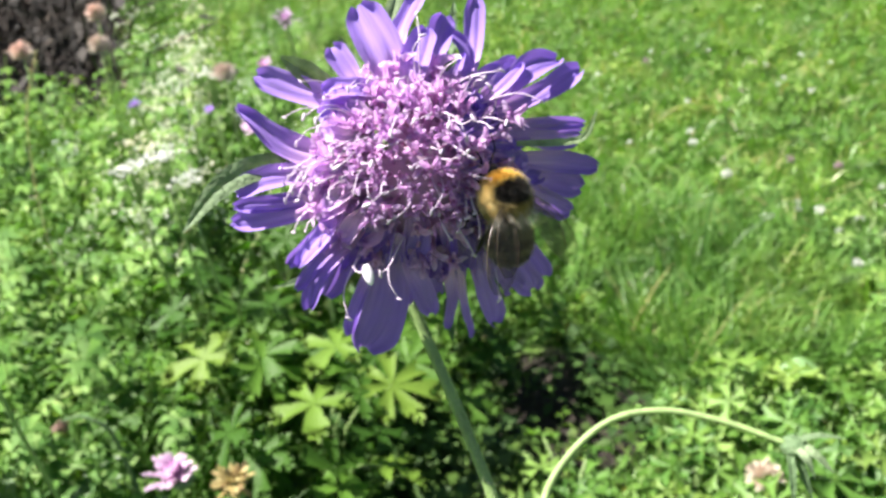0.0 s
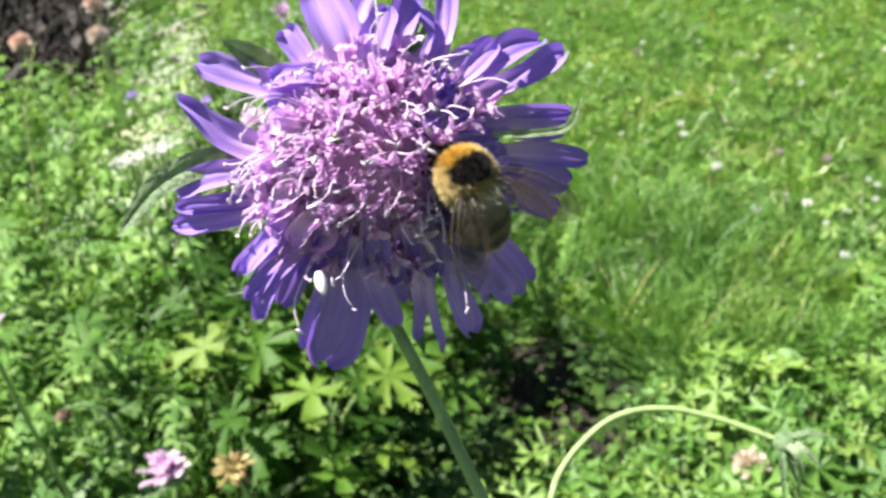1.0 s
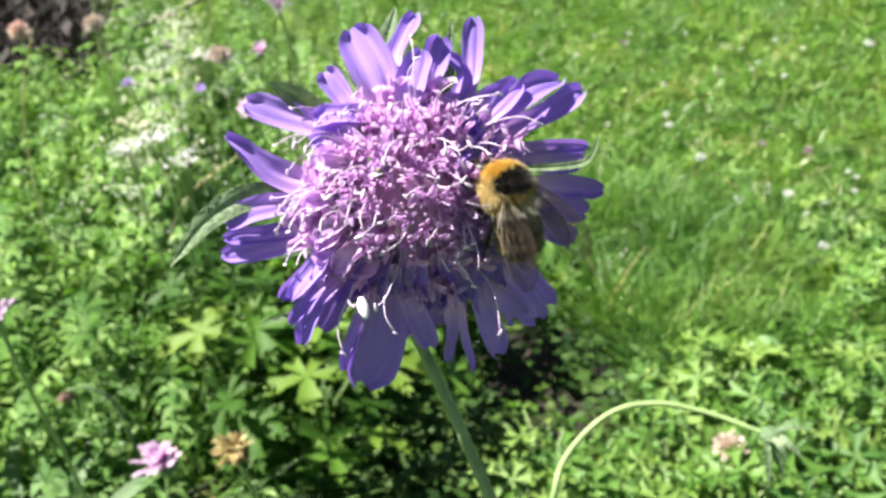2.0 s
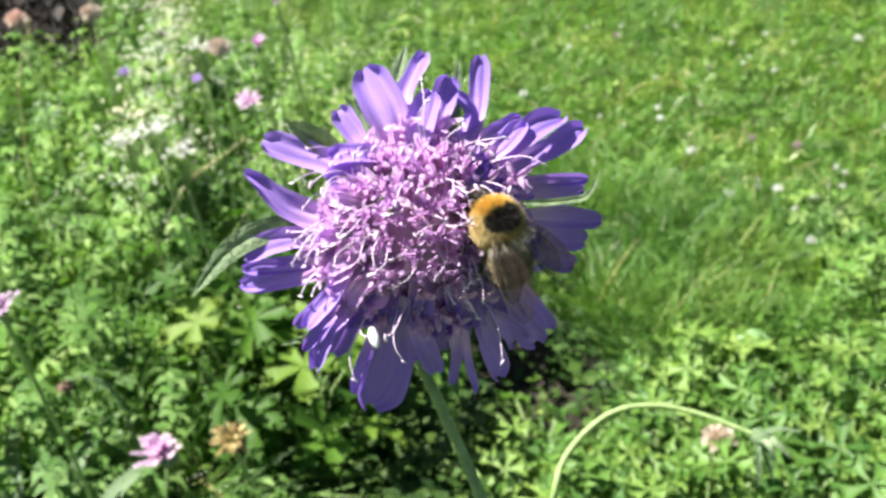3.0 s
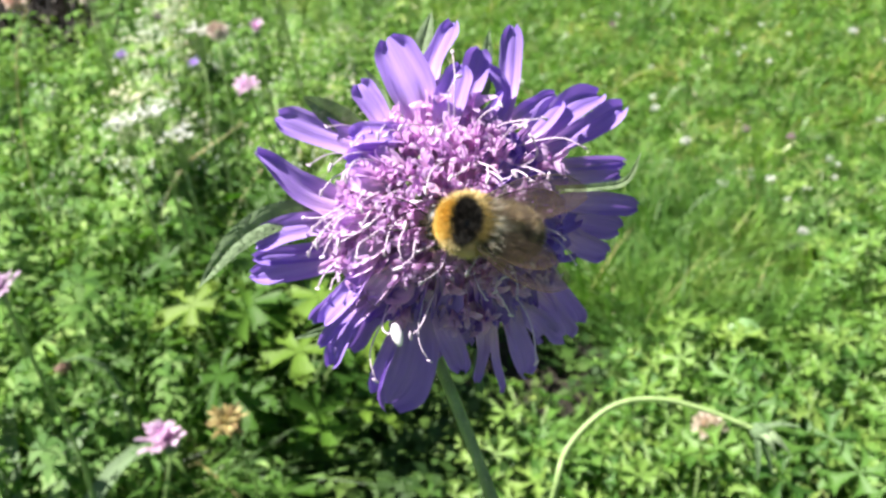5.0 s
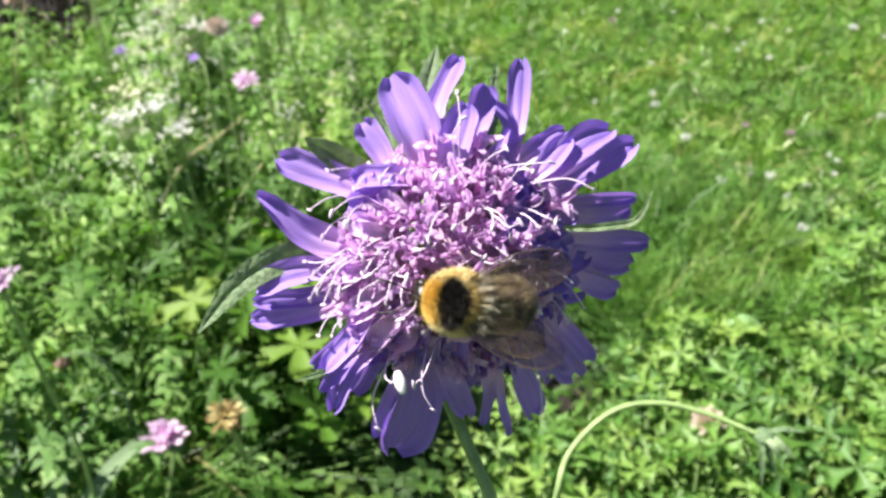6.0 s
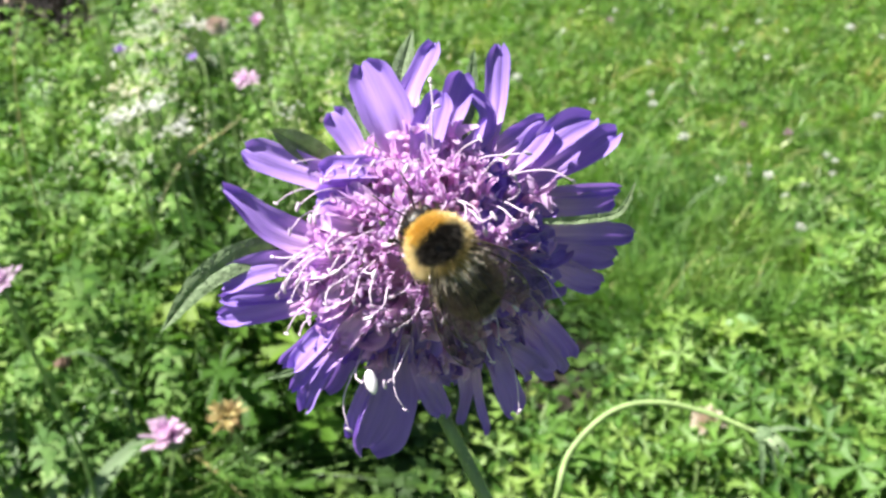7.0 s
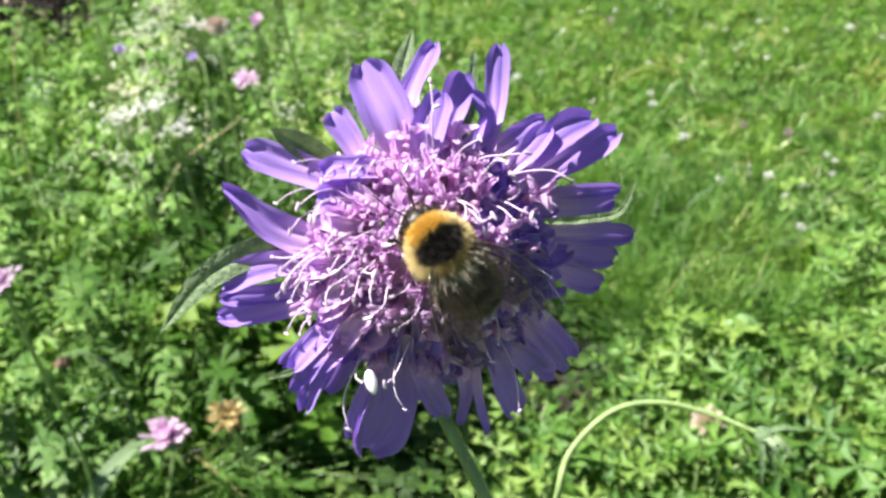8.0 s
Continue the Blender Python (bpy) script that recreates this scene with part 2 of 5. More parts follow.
def arc(points, n):
    """A smooth line of n points through the given ones."""
    P = [Vector(p) for p in points]
    P = [2 * P[0] - P[1]] + P + [2 * P[-1] - P[-2]]
    out = []
    for k in range(n):
        u = k / (n - 1) * (len(P) - 3)
        i = min(int(u), len(P) - 4)
        t = u - i
        a, b, c, d = P[i:i + 4]
        out.append(0.5 * (2 * b + (c - a) * t + (2 * a - 5 * b + 4 * c - d) * t * t + (3 * b - a - 3 * c + d) * t ** 3))
    return out


MM = 0.001
rng = np.random.default_rng(7)


# ---- ground ----
def ground():
    n = 90
    xs = np.concatenate([[-300, -60, -12], np.linspace(-3, 3, n), [12, 60, 300]])
    ys = np.concatenate([[-300, -60, -12], np.linspace(-2, 5, n), [12, 60, 300]])
    V = [(x, y, 0.012 * noise.noise((x * 5, y * 5, 0)) * (abs(x) < 3.1) * (-2.1 < y < 5.1)) for y in ys for x in xs]
    w = len(xs)
    F = [(j * w + i, j * w + i + 1, (j + 1) * w + i + 1, (j + 1) * w + i) for j in range(len(ys) - 1) for i in range(w - 1)]
    g = part("ground", V, F, TURF)
    tagged(g, "uneven garden soil with a mossy green thatch", "ground", kind="structure")


ground()


def edge_x(y):
    """Where the meadow gives way to the mown lawn."""
    return -0.12 - 0.16 * (y - 0.9)


# ---- the scabious in front ----
HEAD = [
    (0, pose(0.01330, 0.12429, 0.52505, 55.05, 3.26, 3.24)),
    (0.2, pose(0.01457, 0.12300, 0.52649, 55.03, 3.44, 3.64)),
    (0.5, pose(0.01723, 0.12143, 0.52919, 55.00, 3.72, 4.24)),
    (1, pose(0.00735, 0.10656, 0.53879, 54.94, 1.25, 0.79)),
    (1.2, pose(0.00624, 0.10245, 0.54043, 54.70, 1.76, 1.75)),
    (1.5, pose(0.00994, 0.09611, 0.54224, 54.35, 2.54, 3.18)),
    (1.7, pose(0.00917, 0.09532, 0.54209, 53.63, 2.00, 2.69)),
    (2.8, pose(0.00221, 0.09224, 0.54371, 49.79, -1.12, 0.12)),
    (3, pose(0.00271, 0.09223, 0.54375, 52.83, 0.63, 1.06)),
    (3.5, pose(0.00539, 0.08917, 0.54384, 53.90, 1.39, 1.38)),
    (4, pose(0.00479, 0.08520, 0.54650, 54.22, 1.03, 1.40)),
    (4.2, pose(0.00592, 0.08507, 0.54828, 54.39, 1.16, 1.48)),
    (4.5, pose(0.00413, 0.08358, 0.54900, 54.65, 1.37, 1.59)),
    (4.7, pose(0.00386, 0.08191, 0.55011, 54.55, 1.00, 1.38)),
    (5.8, pose(0.00556, 0.07887, 0.54903, 54.23, 0.93, 1.21)),
    (6, pose(0.00502, 0.07534, 0.54682, 55.10, 0.44, 0.37)),
    (6.5, pose(0.00361, 0.07585, 0.54924, 55.92, 0.80, 0.74)),
    (6.6, pose(0.00218, 0.07535, 0.54923, 55.94, 0.64, 0.59)),
    (6.7, pose(-0.00042, 0.07398, 0.54898, 56.01, 0.07, 0.04)),
    (7, pose(-0.00110, 0.07353, 0.54942, 56.00, -0.00, 0.00)),
    (8, pose(-0.00110, 0.07353, 0.54942, 56.00, -0.00, 0.00)),
]
JOINT = [
    (0, (0.02256, 0.10538, 0.48354)),
    (0.2, (0.02267, 0.10452, 0.48604)),
    (0.5, (0.02276, 0.10323, 0.48981)),
    (1, (0.01892, 0.08898, 0.50086)),
    (1.2, (0.01857, 0.08487, 0.50277)),
    (1.5, (0.01804, 0.07870, 0.50565)),
    (1.7, (0.01713, 0.07814, 0.50617)),
    (2.8, (0.01223, 0.07489, 0.50897)),
    (3, (0.01125, 0.07465, 0.50898)),
    (3.5, (0.01118, 0.07237, 0.51068)),
    (4, (0.01005, 0.06942, 0.51531)),
    (4.2, (0.01001, 0.06823, 0.51557)),
    (4.5, (0.00996, 0.06646, 0.51596)),
    (4.7, (0.01007, 0.06492, 0.51731)),
    (5.8, (0.01072, 0.06229, 0.51711)),
    (6, (0.01072, 0.06096, 0.51822)),
    (6.5, (0.00882, 0.06078, 0.51969)),
    (6.6, (0.00841, 0.06050, 0.52001)),
    (6.7, (0.00796, 0.05984, 0.52083)),
    (7, (0.00679, 0.05938, 0.52128)),
    (8, (0.00679, 0.05938, 0.52128)),
]
FOOT = Vector((0.085, -0.03, 0.0))


def dome(x, y):
    return -0.2 * x + 8.5 * (1 - min(1.25, (x * x + y * y) / 12.5 ** 2))


def petal_mesh(points, width, cup=0.25, roll=0.0, point=0.0, claw=0.5, seed=0, name="petal", mat=None, lip=1.0):
    """A strap-shaped petal along a bent line in millimetres: ribbed, channelled, its rim rolled, its end rounded or drawn out."""
    r = random.Random(seed)
    nu, nv = 20, 13
    line = arc(points, nu)
    L = sum((q - p).length for p, q in zip(line, line[1:]))
    V, F, UV = [], [], []
    ph, bend = r.uniform(0, 6), r.uniform(-0.10, 0.10)
    ragged = [r.uniform(-1, 1) for _ in range(4)]
    for i, p in enumerate(line):
        s = i / (nu - 1)
        along = (line[min(i + 1, nu - 1)] - line[max(i - 1, 0)]).normalized()
        side = along.cross(Vector((0, 0, 1))).normalized()
        up = side.cross(along).normalized()
        grow = claw + (1 - claw) * min(1, s / 0.5) ** 0.9
        end = (1 - max(0, (s - 0.80) / 0.20) ** 2.2) ** 0.5 if s < 1 else 0.0
        end = max(end, 0.34) * (1 - point * max(0, s - 0.25) / 0.75)
        w = 0.5 * width * grow * end * (1 + 0.05 * math.sin(6 * s + ph))
        a = radians(roll) * min(1, s / 0.4) + 0.10 * math.sin(4 * s + ph)
        sd = side * math.cos(a) + up * math.sin(a)
        nn = up * math.cos(a) - side * math.sin(a)
        mid = p + side * (bend * width * math.sin(math.pi * s)) + nn * (0.03 * L * math.sin(6 * s + ph))
        for j in range(nv):
            v = 2 * j / (nv - 1) - 1
            notch = (0.012 * L * math.cos(v * 4.2 + ph) + 0.005 * L * ragged[j % 4]) * max(0, (s - 0.78) / 0.22)
            rib = 0.04 * width * math.cos(v * 7.3)
            rim = lip * width * (0.07 * abs(v) ** 4 + 0.08 * math.sin(8 * s + ph + 2.5 * v) * abs(v) ** 3)
            hood = -lip * 0.02 * L * max(0, (s - 0.75) / 0.25) ** 2 * (1 - 0.5 * v * v)
            V.append((mid + sd * (v * w) + nn * (0.65 * cup * width * (v * v - 0.4) * grow + rib + rim + hood) + along * notch) * MM)
            UV.append((v * 0.5 + 0.5, s))
    for i in range(nu - 1):
        for j in range(nv - 1):
            k = i * nv + j
            F.append((k, k + 1, k + nv + 1, k + nv))
    return mesh_of(name, V, F, mat or PETAL, True, UV)


def bract_mesh(points, width, seed, mat=None):
    """A lance-shaped green bract with a raised midrib, along a bent line in millimetres."""
    line = arc(points, 12)
    V, F, UV = [], [], []
    for i, p in enumerate(line):
        s = i / 11
        al = (line[min(i + 1, 11)] - line[max(i - 1, 0)]).normalized()
        sd = al.cross(Vector((0, 0, 1))).normalized()
        nn = sd.cross(al)
        w = 0.5 * width * (0.55 + 0.9 * s) * (1 - s ** 2.2) + 0.03
        for v in (-1, -0.6, -0.12, 0, 0.12, 0.6, 1):
            h = 0.12 * width * abs(v) * (1 - s) - (0.05 * width if v == 0 else 0)
            V.append((p + sd * v * w + nn * h) * MM)
            UV.append((v * 0.5 + 0.5, s))
    for i in range(11):
        for j in range(6):
            k = i * 7 + j
            F.append((k, k + 1, k + 8, k + 7))
    r = random.Random(seed)
    for _ in range(int(110 * width)):
        i, j = r.randrange(1, 10), r.randrange(7)
        p, q = Vector(V[i * 7 + j]), Vector(V[(i + 1) * 7 + j])
        b = p.lerp(q, r.random())
        d = Vector((r.uniform(-1, 1), r.uniform(-1, 1), r.uniform(0.2, 1.2))).normalized() * MM * r.uniform(0.25, 0.6)
        o = len(V)
        V += [b, b + (q - p).normalized() * 0.05 * MM, b + d]
        UV += [(0.5, 0.5)] * 3
        F.append((o, o + 1, o + 2))
    return mesh_of("bract", V, F, mat or BRACT, True, UV)


def floret_mesh(seed, size, skin, flare=1.0):
    """A small funnel-shaped floret whose mouth spreads into four or five soft unequal lobes."""
    r = random.Random(seed)
    V, F, UV = [], [], []
    lobes, per = 4 + seed % 2, 8
    n = lobes * per
    rings = ((0.0, 0.20, 0.0), (0.9, 0.26, 0.1), (1.6, 0.38, 0.3), (2.0, 0.45 + 0.2 * flare, 0.5), (2.25 - 0.15 * flare, 0.45 + 0.6 * flare, 0.75), (2.4 - 0.5 * flare, 0.4 + 1.1 * flare, 1.0))
    big = [r.uniform(0.6, 1.3) for _ in range(lobes)]
    lift = [r.uniform(-0.3, 0.9) for _ in range(lobes)]
    for z, rad, s in rings:
        for k in range(n):
            a = 2 * math.pi * k / n
            c = abs(math.cos(a * lobes / 2))
            which = int(((k + per / 2) % n) / per)
            q = max(0, (s - 0.3) / 0.7)
            x = rad * ((1 - q) + q * (0.10 + 0.90 * c ** 2.0) * big[which]) * size
            zz = z * size + q * q * size * (lift[which] - 0.25 * (1 - c)) + 0.06 * size * q * math.sin(17 * a + seed)
            V.append((x * math.cos(a) * MM, x * math.sin(a) * MM, zz * MM))
            UV.append((k / n, s))
    for i in range(len(rings) - 1):
        for k in range(n):
            a, b = i * n + k, i * n + (k + 1) % n
            F.append((a, b, b + n, a + n))
    return mesh_of("floret", V, F, skin, True, UV)


def bud_mesh(seed, size):
    """A floret still shut: a blunt club."""
    r = random.Random(seed)
    line = [(0, 0, 0), (0.05, 0, 0.7), (0.12 * r.uniform(-1, 1), 0.1, 1.4), (0.15 * r.uniform(-1, 1), 0.12, 1.9), (0.1, 0.1, 2.15)]
    V, F = tube([Vector(p) * size * MM for p in line], [f * size * MM for f in (0.18, 0.20, 0.26, 0.28, 0.10)], 8)
    return mesh_of("floret", V, F, BUDDING, True, [(0.5, i // 8 / 4) for i in range(40)])


def stamen_mesh(seed):
    """A thread that bends over, with an anther lying across its end."""
    r = random.Random(seed)
    h, b = r.uniform(4.6, 8.0), r.uniform(0.5, 3.0)
    line = arc([(0, 0, 0), (0.10 * b, 0.1 * r.uniform(-1, 1), 0.45 * h), (0.45 * b, 0.1 * r.uniform(-2, 2), 0.78 * h), (1.1 * b, 0.3 * r.uniform(-3, 3), h * r.uniform(0.9, 1.05))], 10)
    V, F = tube([p * MM for p in line], [(0.095 - 0.003 * i) * MM for i in range(10)], 6)
    e = line[-1] * MM
    k = r.uniform(0.7, 1.25)
    bv, bf = ball(0.17 * k * MM, 0.46 * k * MM, 0.15 * k * MM, (0, 0, 0), 8, 6)
    turn = Matrix.Rotation(r.uniform(0, 6.3), 4, "Z") @ Matrix.Rotation(r.uniform(-0.7, 0.7), 4, "X")
    F = list(F) + [tuple(i + len(V) for i in f) for f in bf]
    return mesh_of("stamen", list(V) + [turn @ Vector(v) + e for v in bv], F, STAMEN)


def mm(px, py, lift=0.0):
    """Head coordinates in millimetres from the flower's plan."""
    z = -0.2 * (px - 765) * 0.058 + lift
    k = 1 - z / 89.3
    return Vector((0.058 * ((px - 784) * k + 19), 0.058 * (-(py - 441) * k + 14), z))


def stand(p, n, spin=0.0):
    """A pose at p with z along n."""
    return Matrix.Translation(p) @ Vector(n).to_track_quat("Z", "Y").to_matrix().to_4x4() @ Matrix.Rotation(spin, 4, "Z")


def scabious():
    thing = new("field_scabious")
    thing.location = FOOT
    tagged(thing, "violet field scabious in full bloom on a hairy green stem", "flower", "scabious flowers")
    V, F = [], []
    nr, na = 9, 28
    for j in range(nr):
        for i in range(na):
            r, a = 11.0 * j / (nr - 1), 2 * math.pi * i / na
            x, y = r * math.cos(a), r * math.sin(a)
            V.append((x * MM, y * MM, (dome(x, y) - 3.0) * MM))
    for i in range(na):
        a = 2 * math.pi * i / na
        V.append((2.2 * MM * math.cos(a) - 6.5 * MM, 2.2 * MM * math.sin(a) - 1 * MM, -6.5 * MM))
    for j in range(nr):
        for i in range(na):
            a, b = j * na + i, j * na + (i + 1) % na
            F.append((a, b, b + na, a + na))
    head = part("flower_head", V, F, RECEPT, thing, "domed head of pinkish lilac florets")
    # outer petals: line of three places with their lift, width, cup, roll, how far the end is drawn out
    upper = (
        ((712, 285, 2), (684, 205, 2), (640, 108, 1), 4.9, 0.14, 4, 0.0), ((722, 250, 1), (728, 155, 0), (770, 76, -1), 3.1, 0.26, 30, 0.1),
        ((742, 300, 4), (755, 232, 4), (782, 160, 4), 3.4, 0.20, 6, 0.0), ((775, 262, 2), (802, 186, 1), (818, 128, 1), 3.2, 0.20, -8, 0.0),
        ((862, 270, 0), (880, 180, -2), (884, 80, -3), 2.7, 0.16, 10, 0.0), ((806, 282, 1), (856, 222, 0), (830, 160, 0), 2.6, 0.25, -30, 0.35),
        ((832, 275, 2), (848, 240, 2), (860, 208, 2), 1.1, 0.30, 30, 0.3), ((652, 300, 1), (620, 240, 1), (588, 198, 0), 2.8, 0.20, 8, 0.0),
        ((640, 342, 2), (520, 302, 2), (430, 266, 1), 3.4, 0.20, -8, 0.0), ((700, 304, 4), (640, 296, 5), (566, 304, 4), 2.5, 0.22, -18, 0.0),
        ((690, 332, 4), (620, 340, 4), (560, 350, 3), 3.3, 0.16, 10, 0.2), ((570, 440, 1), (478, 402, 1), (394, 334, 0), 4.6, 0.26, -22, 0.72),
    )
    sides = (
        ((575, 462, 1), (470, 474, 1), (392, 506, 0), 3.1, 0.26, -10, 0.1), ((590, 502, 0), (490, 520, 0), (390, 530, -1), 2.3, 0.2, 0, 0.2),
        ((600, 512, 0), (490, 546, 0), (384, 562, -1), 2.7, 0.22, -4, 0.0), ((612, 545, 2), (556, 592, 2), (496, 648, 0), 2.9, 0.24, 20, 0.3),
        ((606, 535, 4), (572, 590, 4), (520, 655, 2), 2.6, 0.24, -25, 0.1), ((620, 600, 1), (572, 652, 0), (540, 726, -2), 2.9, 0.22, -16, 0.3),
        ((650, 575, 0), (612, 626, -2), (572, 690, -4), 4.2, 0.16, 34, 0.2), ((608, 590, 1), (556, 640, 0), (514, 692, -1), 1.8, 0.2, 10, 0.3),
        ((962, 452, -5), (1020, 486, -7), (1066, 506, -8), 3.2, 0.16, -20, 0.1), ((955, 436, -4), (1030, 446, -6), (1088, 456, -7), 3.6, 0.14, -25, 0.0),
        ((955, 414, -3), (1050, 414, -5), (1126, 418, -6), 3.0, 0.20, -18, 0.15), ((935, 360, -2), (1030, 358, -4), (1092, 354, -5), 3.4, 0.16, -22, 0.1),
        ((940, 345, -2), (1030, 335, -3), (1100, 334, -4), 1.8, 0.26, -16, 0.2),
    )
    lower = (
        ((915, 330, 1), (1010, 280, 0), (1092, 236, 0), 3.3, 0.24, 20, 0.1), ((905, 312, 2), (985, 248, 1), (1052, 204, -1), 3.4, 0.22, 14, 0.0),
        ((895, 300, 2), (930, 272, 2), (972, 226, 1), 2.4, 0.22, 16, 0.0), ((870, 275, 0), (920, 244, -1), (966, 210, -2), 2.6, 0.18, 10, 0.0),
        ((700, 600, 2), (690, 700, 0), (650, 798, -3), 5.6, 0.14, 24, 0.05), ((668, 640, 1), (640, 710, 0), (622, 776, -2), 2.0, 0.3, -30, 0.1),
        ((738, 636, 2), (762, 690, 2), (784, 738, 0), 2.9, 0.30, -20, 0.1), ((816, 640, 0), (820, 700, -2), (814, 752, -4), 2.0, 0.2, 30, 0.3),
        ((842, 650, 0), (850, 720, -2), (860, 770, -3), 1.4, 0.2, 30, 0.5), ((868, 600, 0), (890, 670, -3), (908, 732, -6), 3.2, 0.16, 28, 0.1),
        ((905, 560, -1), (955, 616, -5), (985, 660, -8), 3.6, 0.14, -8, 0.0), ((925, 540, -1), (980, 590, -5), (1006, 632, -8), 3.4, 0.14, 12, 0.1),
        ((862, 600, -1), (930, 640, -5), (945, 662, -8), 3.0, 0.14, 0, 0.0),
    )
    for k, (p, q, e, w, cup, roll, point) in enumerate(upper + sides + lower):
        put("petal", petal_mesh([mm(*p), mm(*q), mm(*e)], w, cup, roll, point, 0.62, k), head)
    # inner lobes of the outer florets, crowded round the dome's foot
    for k in range(62):
        a = k * 2.39996 + rng.uniform(-0.15, 0.15)
        rb, long = rng.uniform(7.4, 9.2), rng.uniform(2.4, 4.6)
        bulge = 1.0 if math.cos(a - 2.8) > 0.3 else 0.2
        P = []
        for u in (0, 0.55, 1.0):
            q = rb + long * u
            b = a + rng.uniform(-0.10, 0.10) * u
            x, y = q * math.cos(b), q * math.sin(b)
            P.append(Vector((x, y, dome(x, y) - 0.9 - 0.5 * u + bulge * 1.1 * math.sin(2.2 * u))))
        put("petal", petal_mesh(P, rng.uniform(1.5, 3.0), 0.3, rng.uniform(-40, 40), rng.uniform(0, 0.3), 0.45, 60 + k, mat=PINKISH if bulge == 1.0 or k % 3 == 0 else PETAL), head)
    # broad pale lobes that bulge out of the dome's side
    for k in range(13):
        a, rb = radians(140 + 85 * k / 12 + rng.uniform(-5, 5)), rng.uniform(7.0, 8.4)
        P = []
        for u in (0, 0.5, 1.0):
            q = rb + rng.uniform(3.0, 4.2) * u
            x, y = q * math.cos(a), q * math.sin(a) - 0.5 * u
            P.append(Vector((x, y, dome(x, y) + 0.4 + 2.4 * u)))
        put("petal", petal_mesh(P, rng.uniform(1.8, 3.0), 0.35, rng.uniform(-50, 50), rng.uniform(0, 0.25), 0.4, 200 + k, mat=PINKISH), head)
    # overlapping petals up the dome's far flank
    for k in range(16):
        a, rb = radians(-30 + 80 * k / 15 + rng.uniform(-5, 5)), (4.6, 6.6)[k % 2] + rng.uniform(-0.5, 0.5)
        P = []
        for u in (0, 0.5, 1.0):
            q = rb + rng.uniform(4.2, 5.4) * u
            x, y = q * math.cos(a), q * math.sin(a)
            P.append(Vector((x, y, dome(x, y) - 0.9 + 0.5 * u)))
        put("petal", petal_mesh(P, rng.uniform(2.0, 3.2), 0.3, rng.uniform(-30, 30), rng.uniform(0, 0.3), 0.5, 230 + k), head)
    # petals that hang down the dome's lower flank
    for k in range(44):
        a = radians(-145 + 215 * k / 43 + rng.uniform(-4, 4))
        rb, rt = (rng.uniform(7.4, 8.6), rng.uniform(12.4, 15.2)) if k % 2 else (rng.uniform(5.6, 6.8), rng.uniform(10.0, 12.0))
        P = [Vector((q * math.cos(a + t), q * math.sin(a + t), 0)) for q, t in ((rb, 0), (0.5 * (rb + rt), rng.uniform(-0.06, 0.06)), (rt, rng.uniform(-0.12, 0.12)))]
        for p, down in zip(P, (1.8, 2.0, 2.6) if k % 2 else (1.2, 0.8, 1.0)):
            p.z = dome(p.x, p.y) - down
        put("petal", petal_mesh(P, rng.uniform(2.0, 3.6), 0.3, rng.uniform(-30, 30), rng.uniform(0, 0.3), 0.6, 130 + k), head)
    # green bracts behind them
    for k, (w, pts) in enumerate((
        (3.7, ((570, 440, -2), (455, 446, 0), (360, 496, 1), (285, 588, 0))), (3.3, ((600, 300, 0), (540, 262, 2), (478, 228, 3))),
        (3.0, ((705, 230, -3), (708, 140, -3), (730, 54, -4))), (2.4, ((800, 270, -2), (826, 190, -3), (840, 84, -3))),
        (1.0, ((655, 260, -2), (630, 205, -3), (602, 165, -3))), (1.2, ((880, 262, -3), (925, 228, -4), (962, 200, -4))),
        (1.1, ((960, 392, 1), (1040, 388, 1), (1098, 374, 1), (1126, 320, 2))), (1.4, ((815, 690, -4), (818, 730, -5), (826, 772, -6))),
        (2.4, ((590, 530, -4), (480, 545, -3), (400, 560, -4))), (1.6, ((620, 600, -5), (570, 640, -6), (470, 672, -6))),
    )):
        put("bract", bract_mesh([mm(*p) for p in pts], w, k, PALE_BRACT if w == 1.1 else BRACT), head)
    # disc florets on the dome: open ones with spread lobes, and shut ones between them
    shape = ((0.95, 0.5), (1.1, 0.6), (1.2, 0.65), (1.4, 0.75), (1.1, 0.35), (1.6, 0.85))
    forms = [floret_mesh(k, size, FLORET, f) for k, (size, f) in enumerate(shape)]
    shut = [bud_mesh(k, 0.75 + 0.1 * k) for k in range(4)]
    n = 230
    for k in range(n):
        r, a = 10.2 * math.sqrt((k + 0.5) / n), k * 2.39996 + rng.uniform(-0.12, 0.12)
        x, y = r * math.cos(a), r * math.sin(a)
        if r > 8.2 and 0.8 * x - 0.3 * y > 5.5 or y < -5.0 and k % 5 > 1 or 0.85 * x + 0.15 * y > 4.6 and k % 4:
            continue
        tilt = Vector((1.7 * x / 12.5, 1.7 * y / 12.5, 1.15)) + Vector(rng.uniform(-0.35, 0.35, 3))
        form = shut[int(rng.integers(0, 4))] if rng.uniform() < 0.30 - 0.02 * r else forms[max(0, min(5, int(rng.integers(0, 3) + r / 10.4 * 3.2)))]
        put("floret", form, head, stand(Vector((x, y, dome(x, y) - 2.1 + (0.5 if r < 5 else 0) + rng.uniform(-0.5, 0.5))) * MM, tilt, rng.uniform(0, 6.3)))
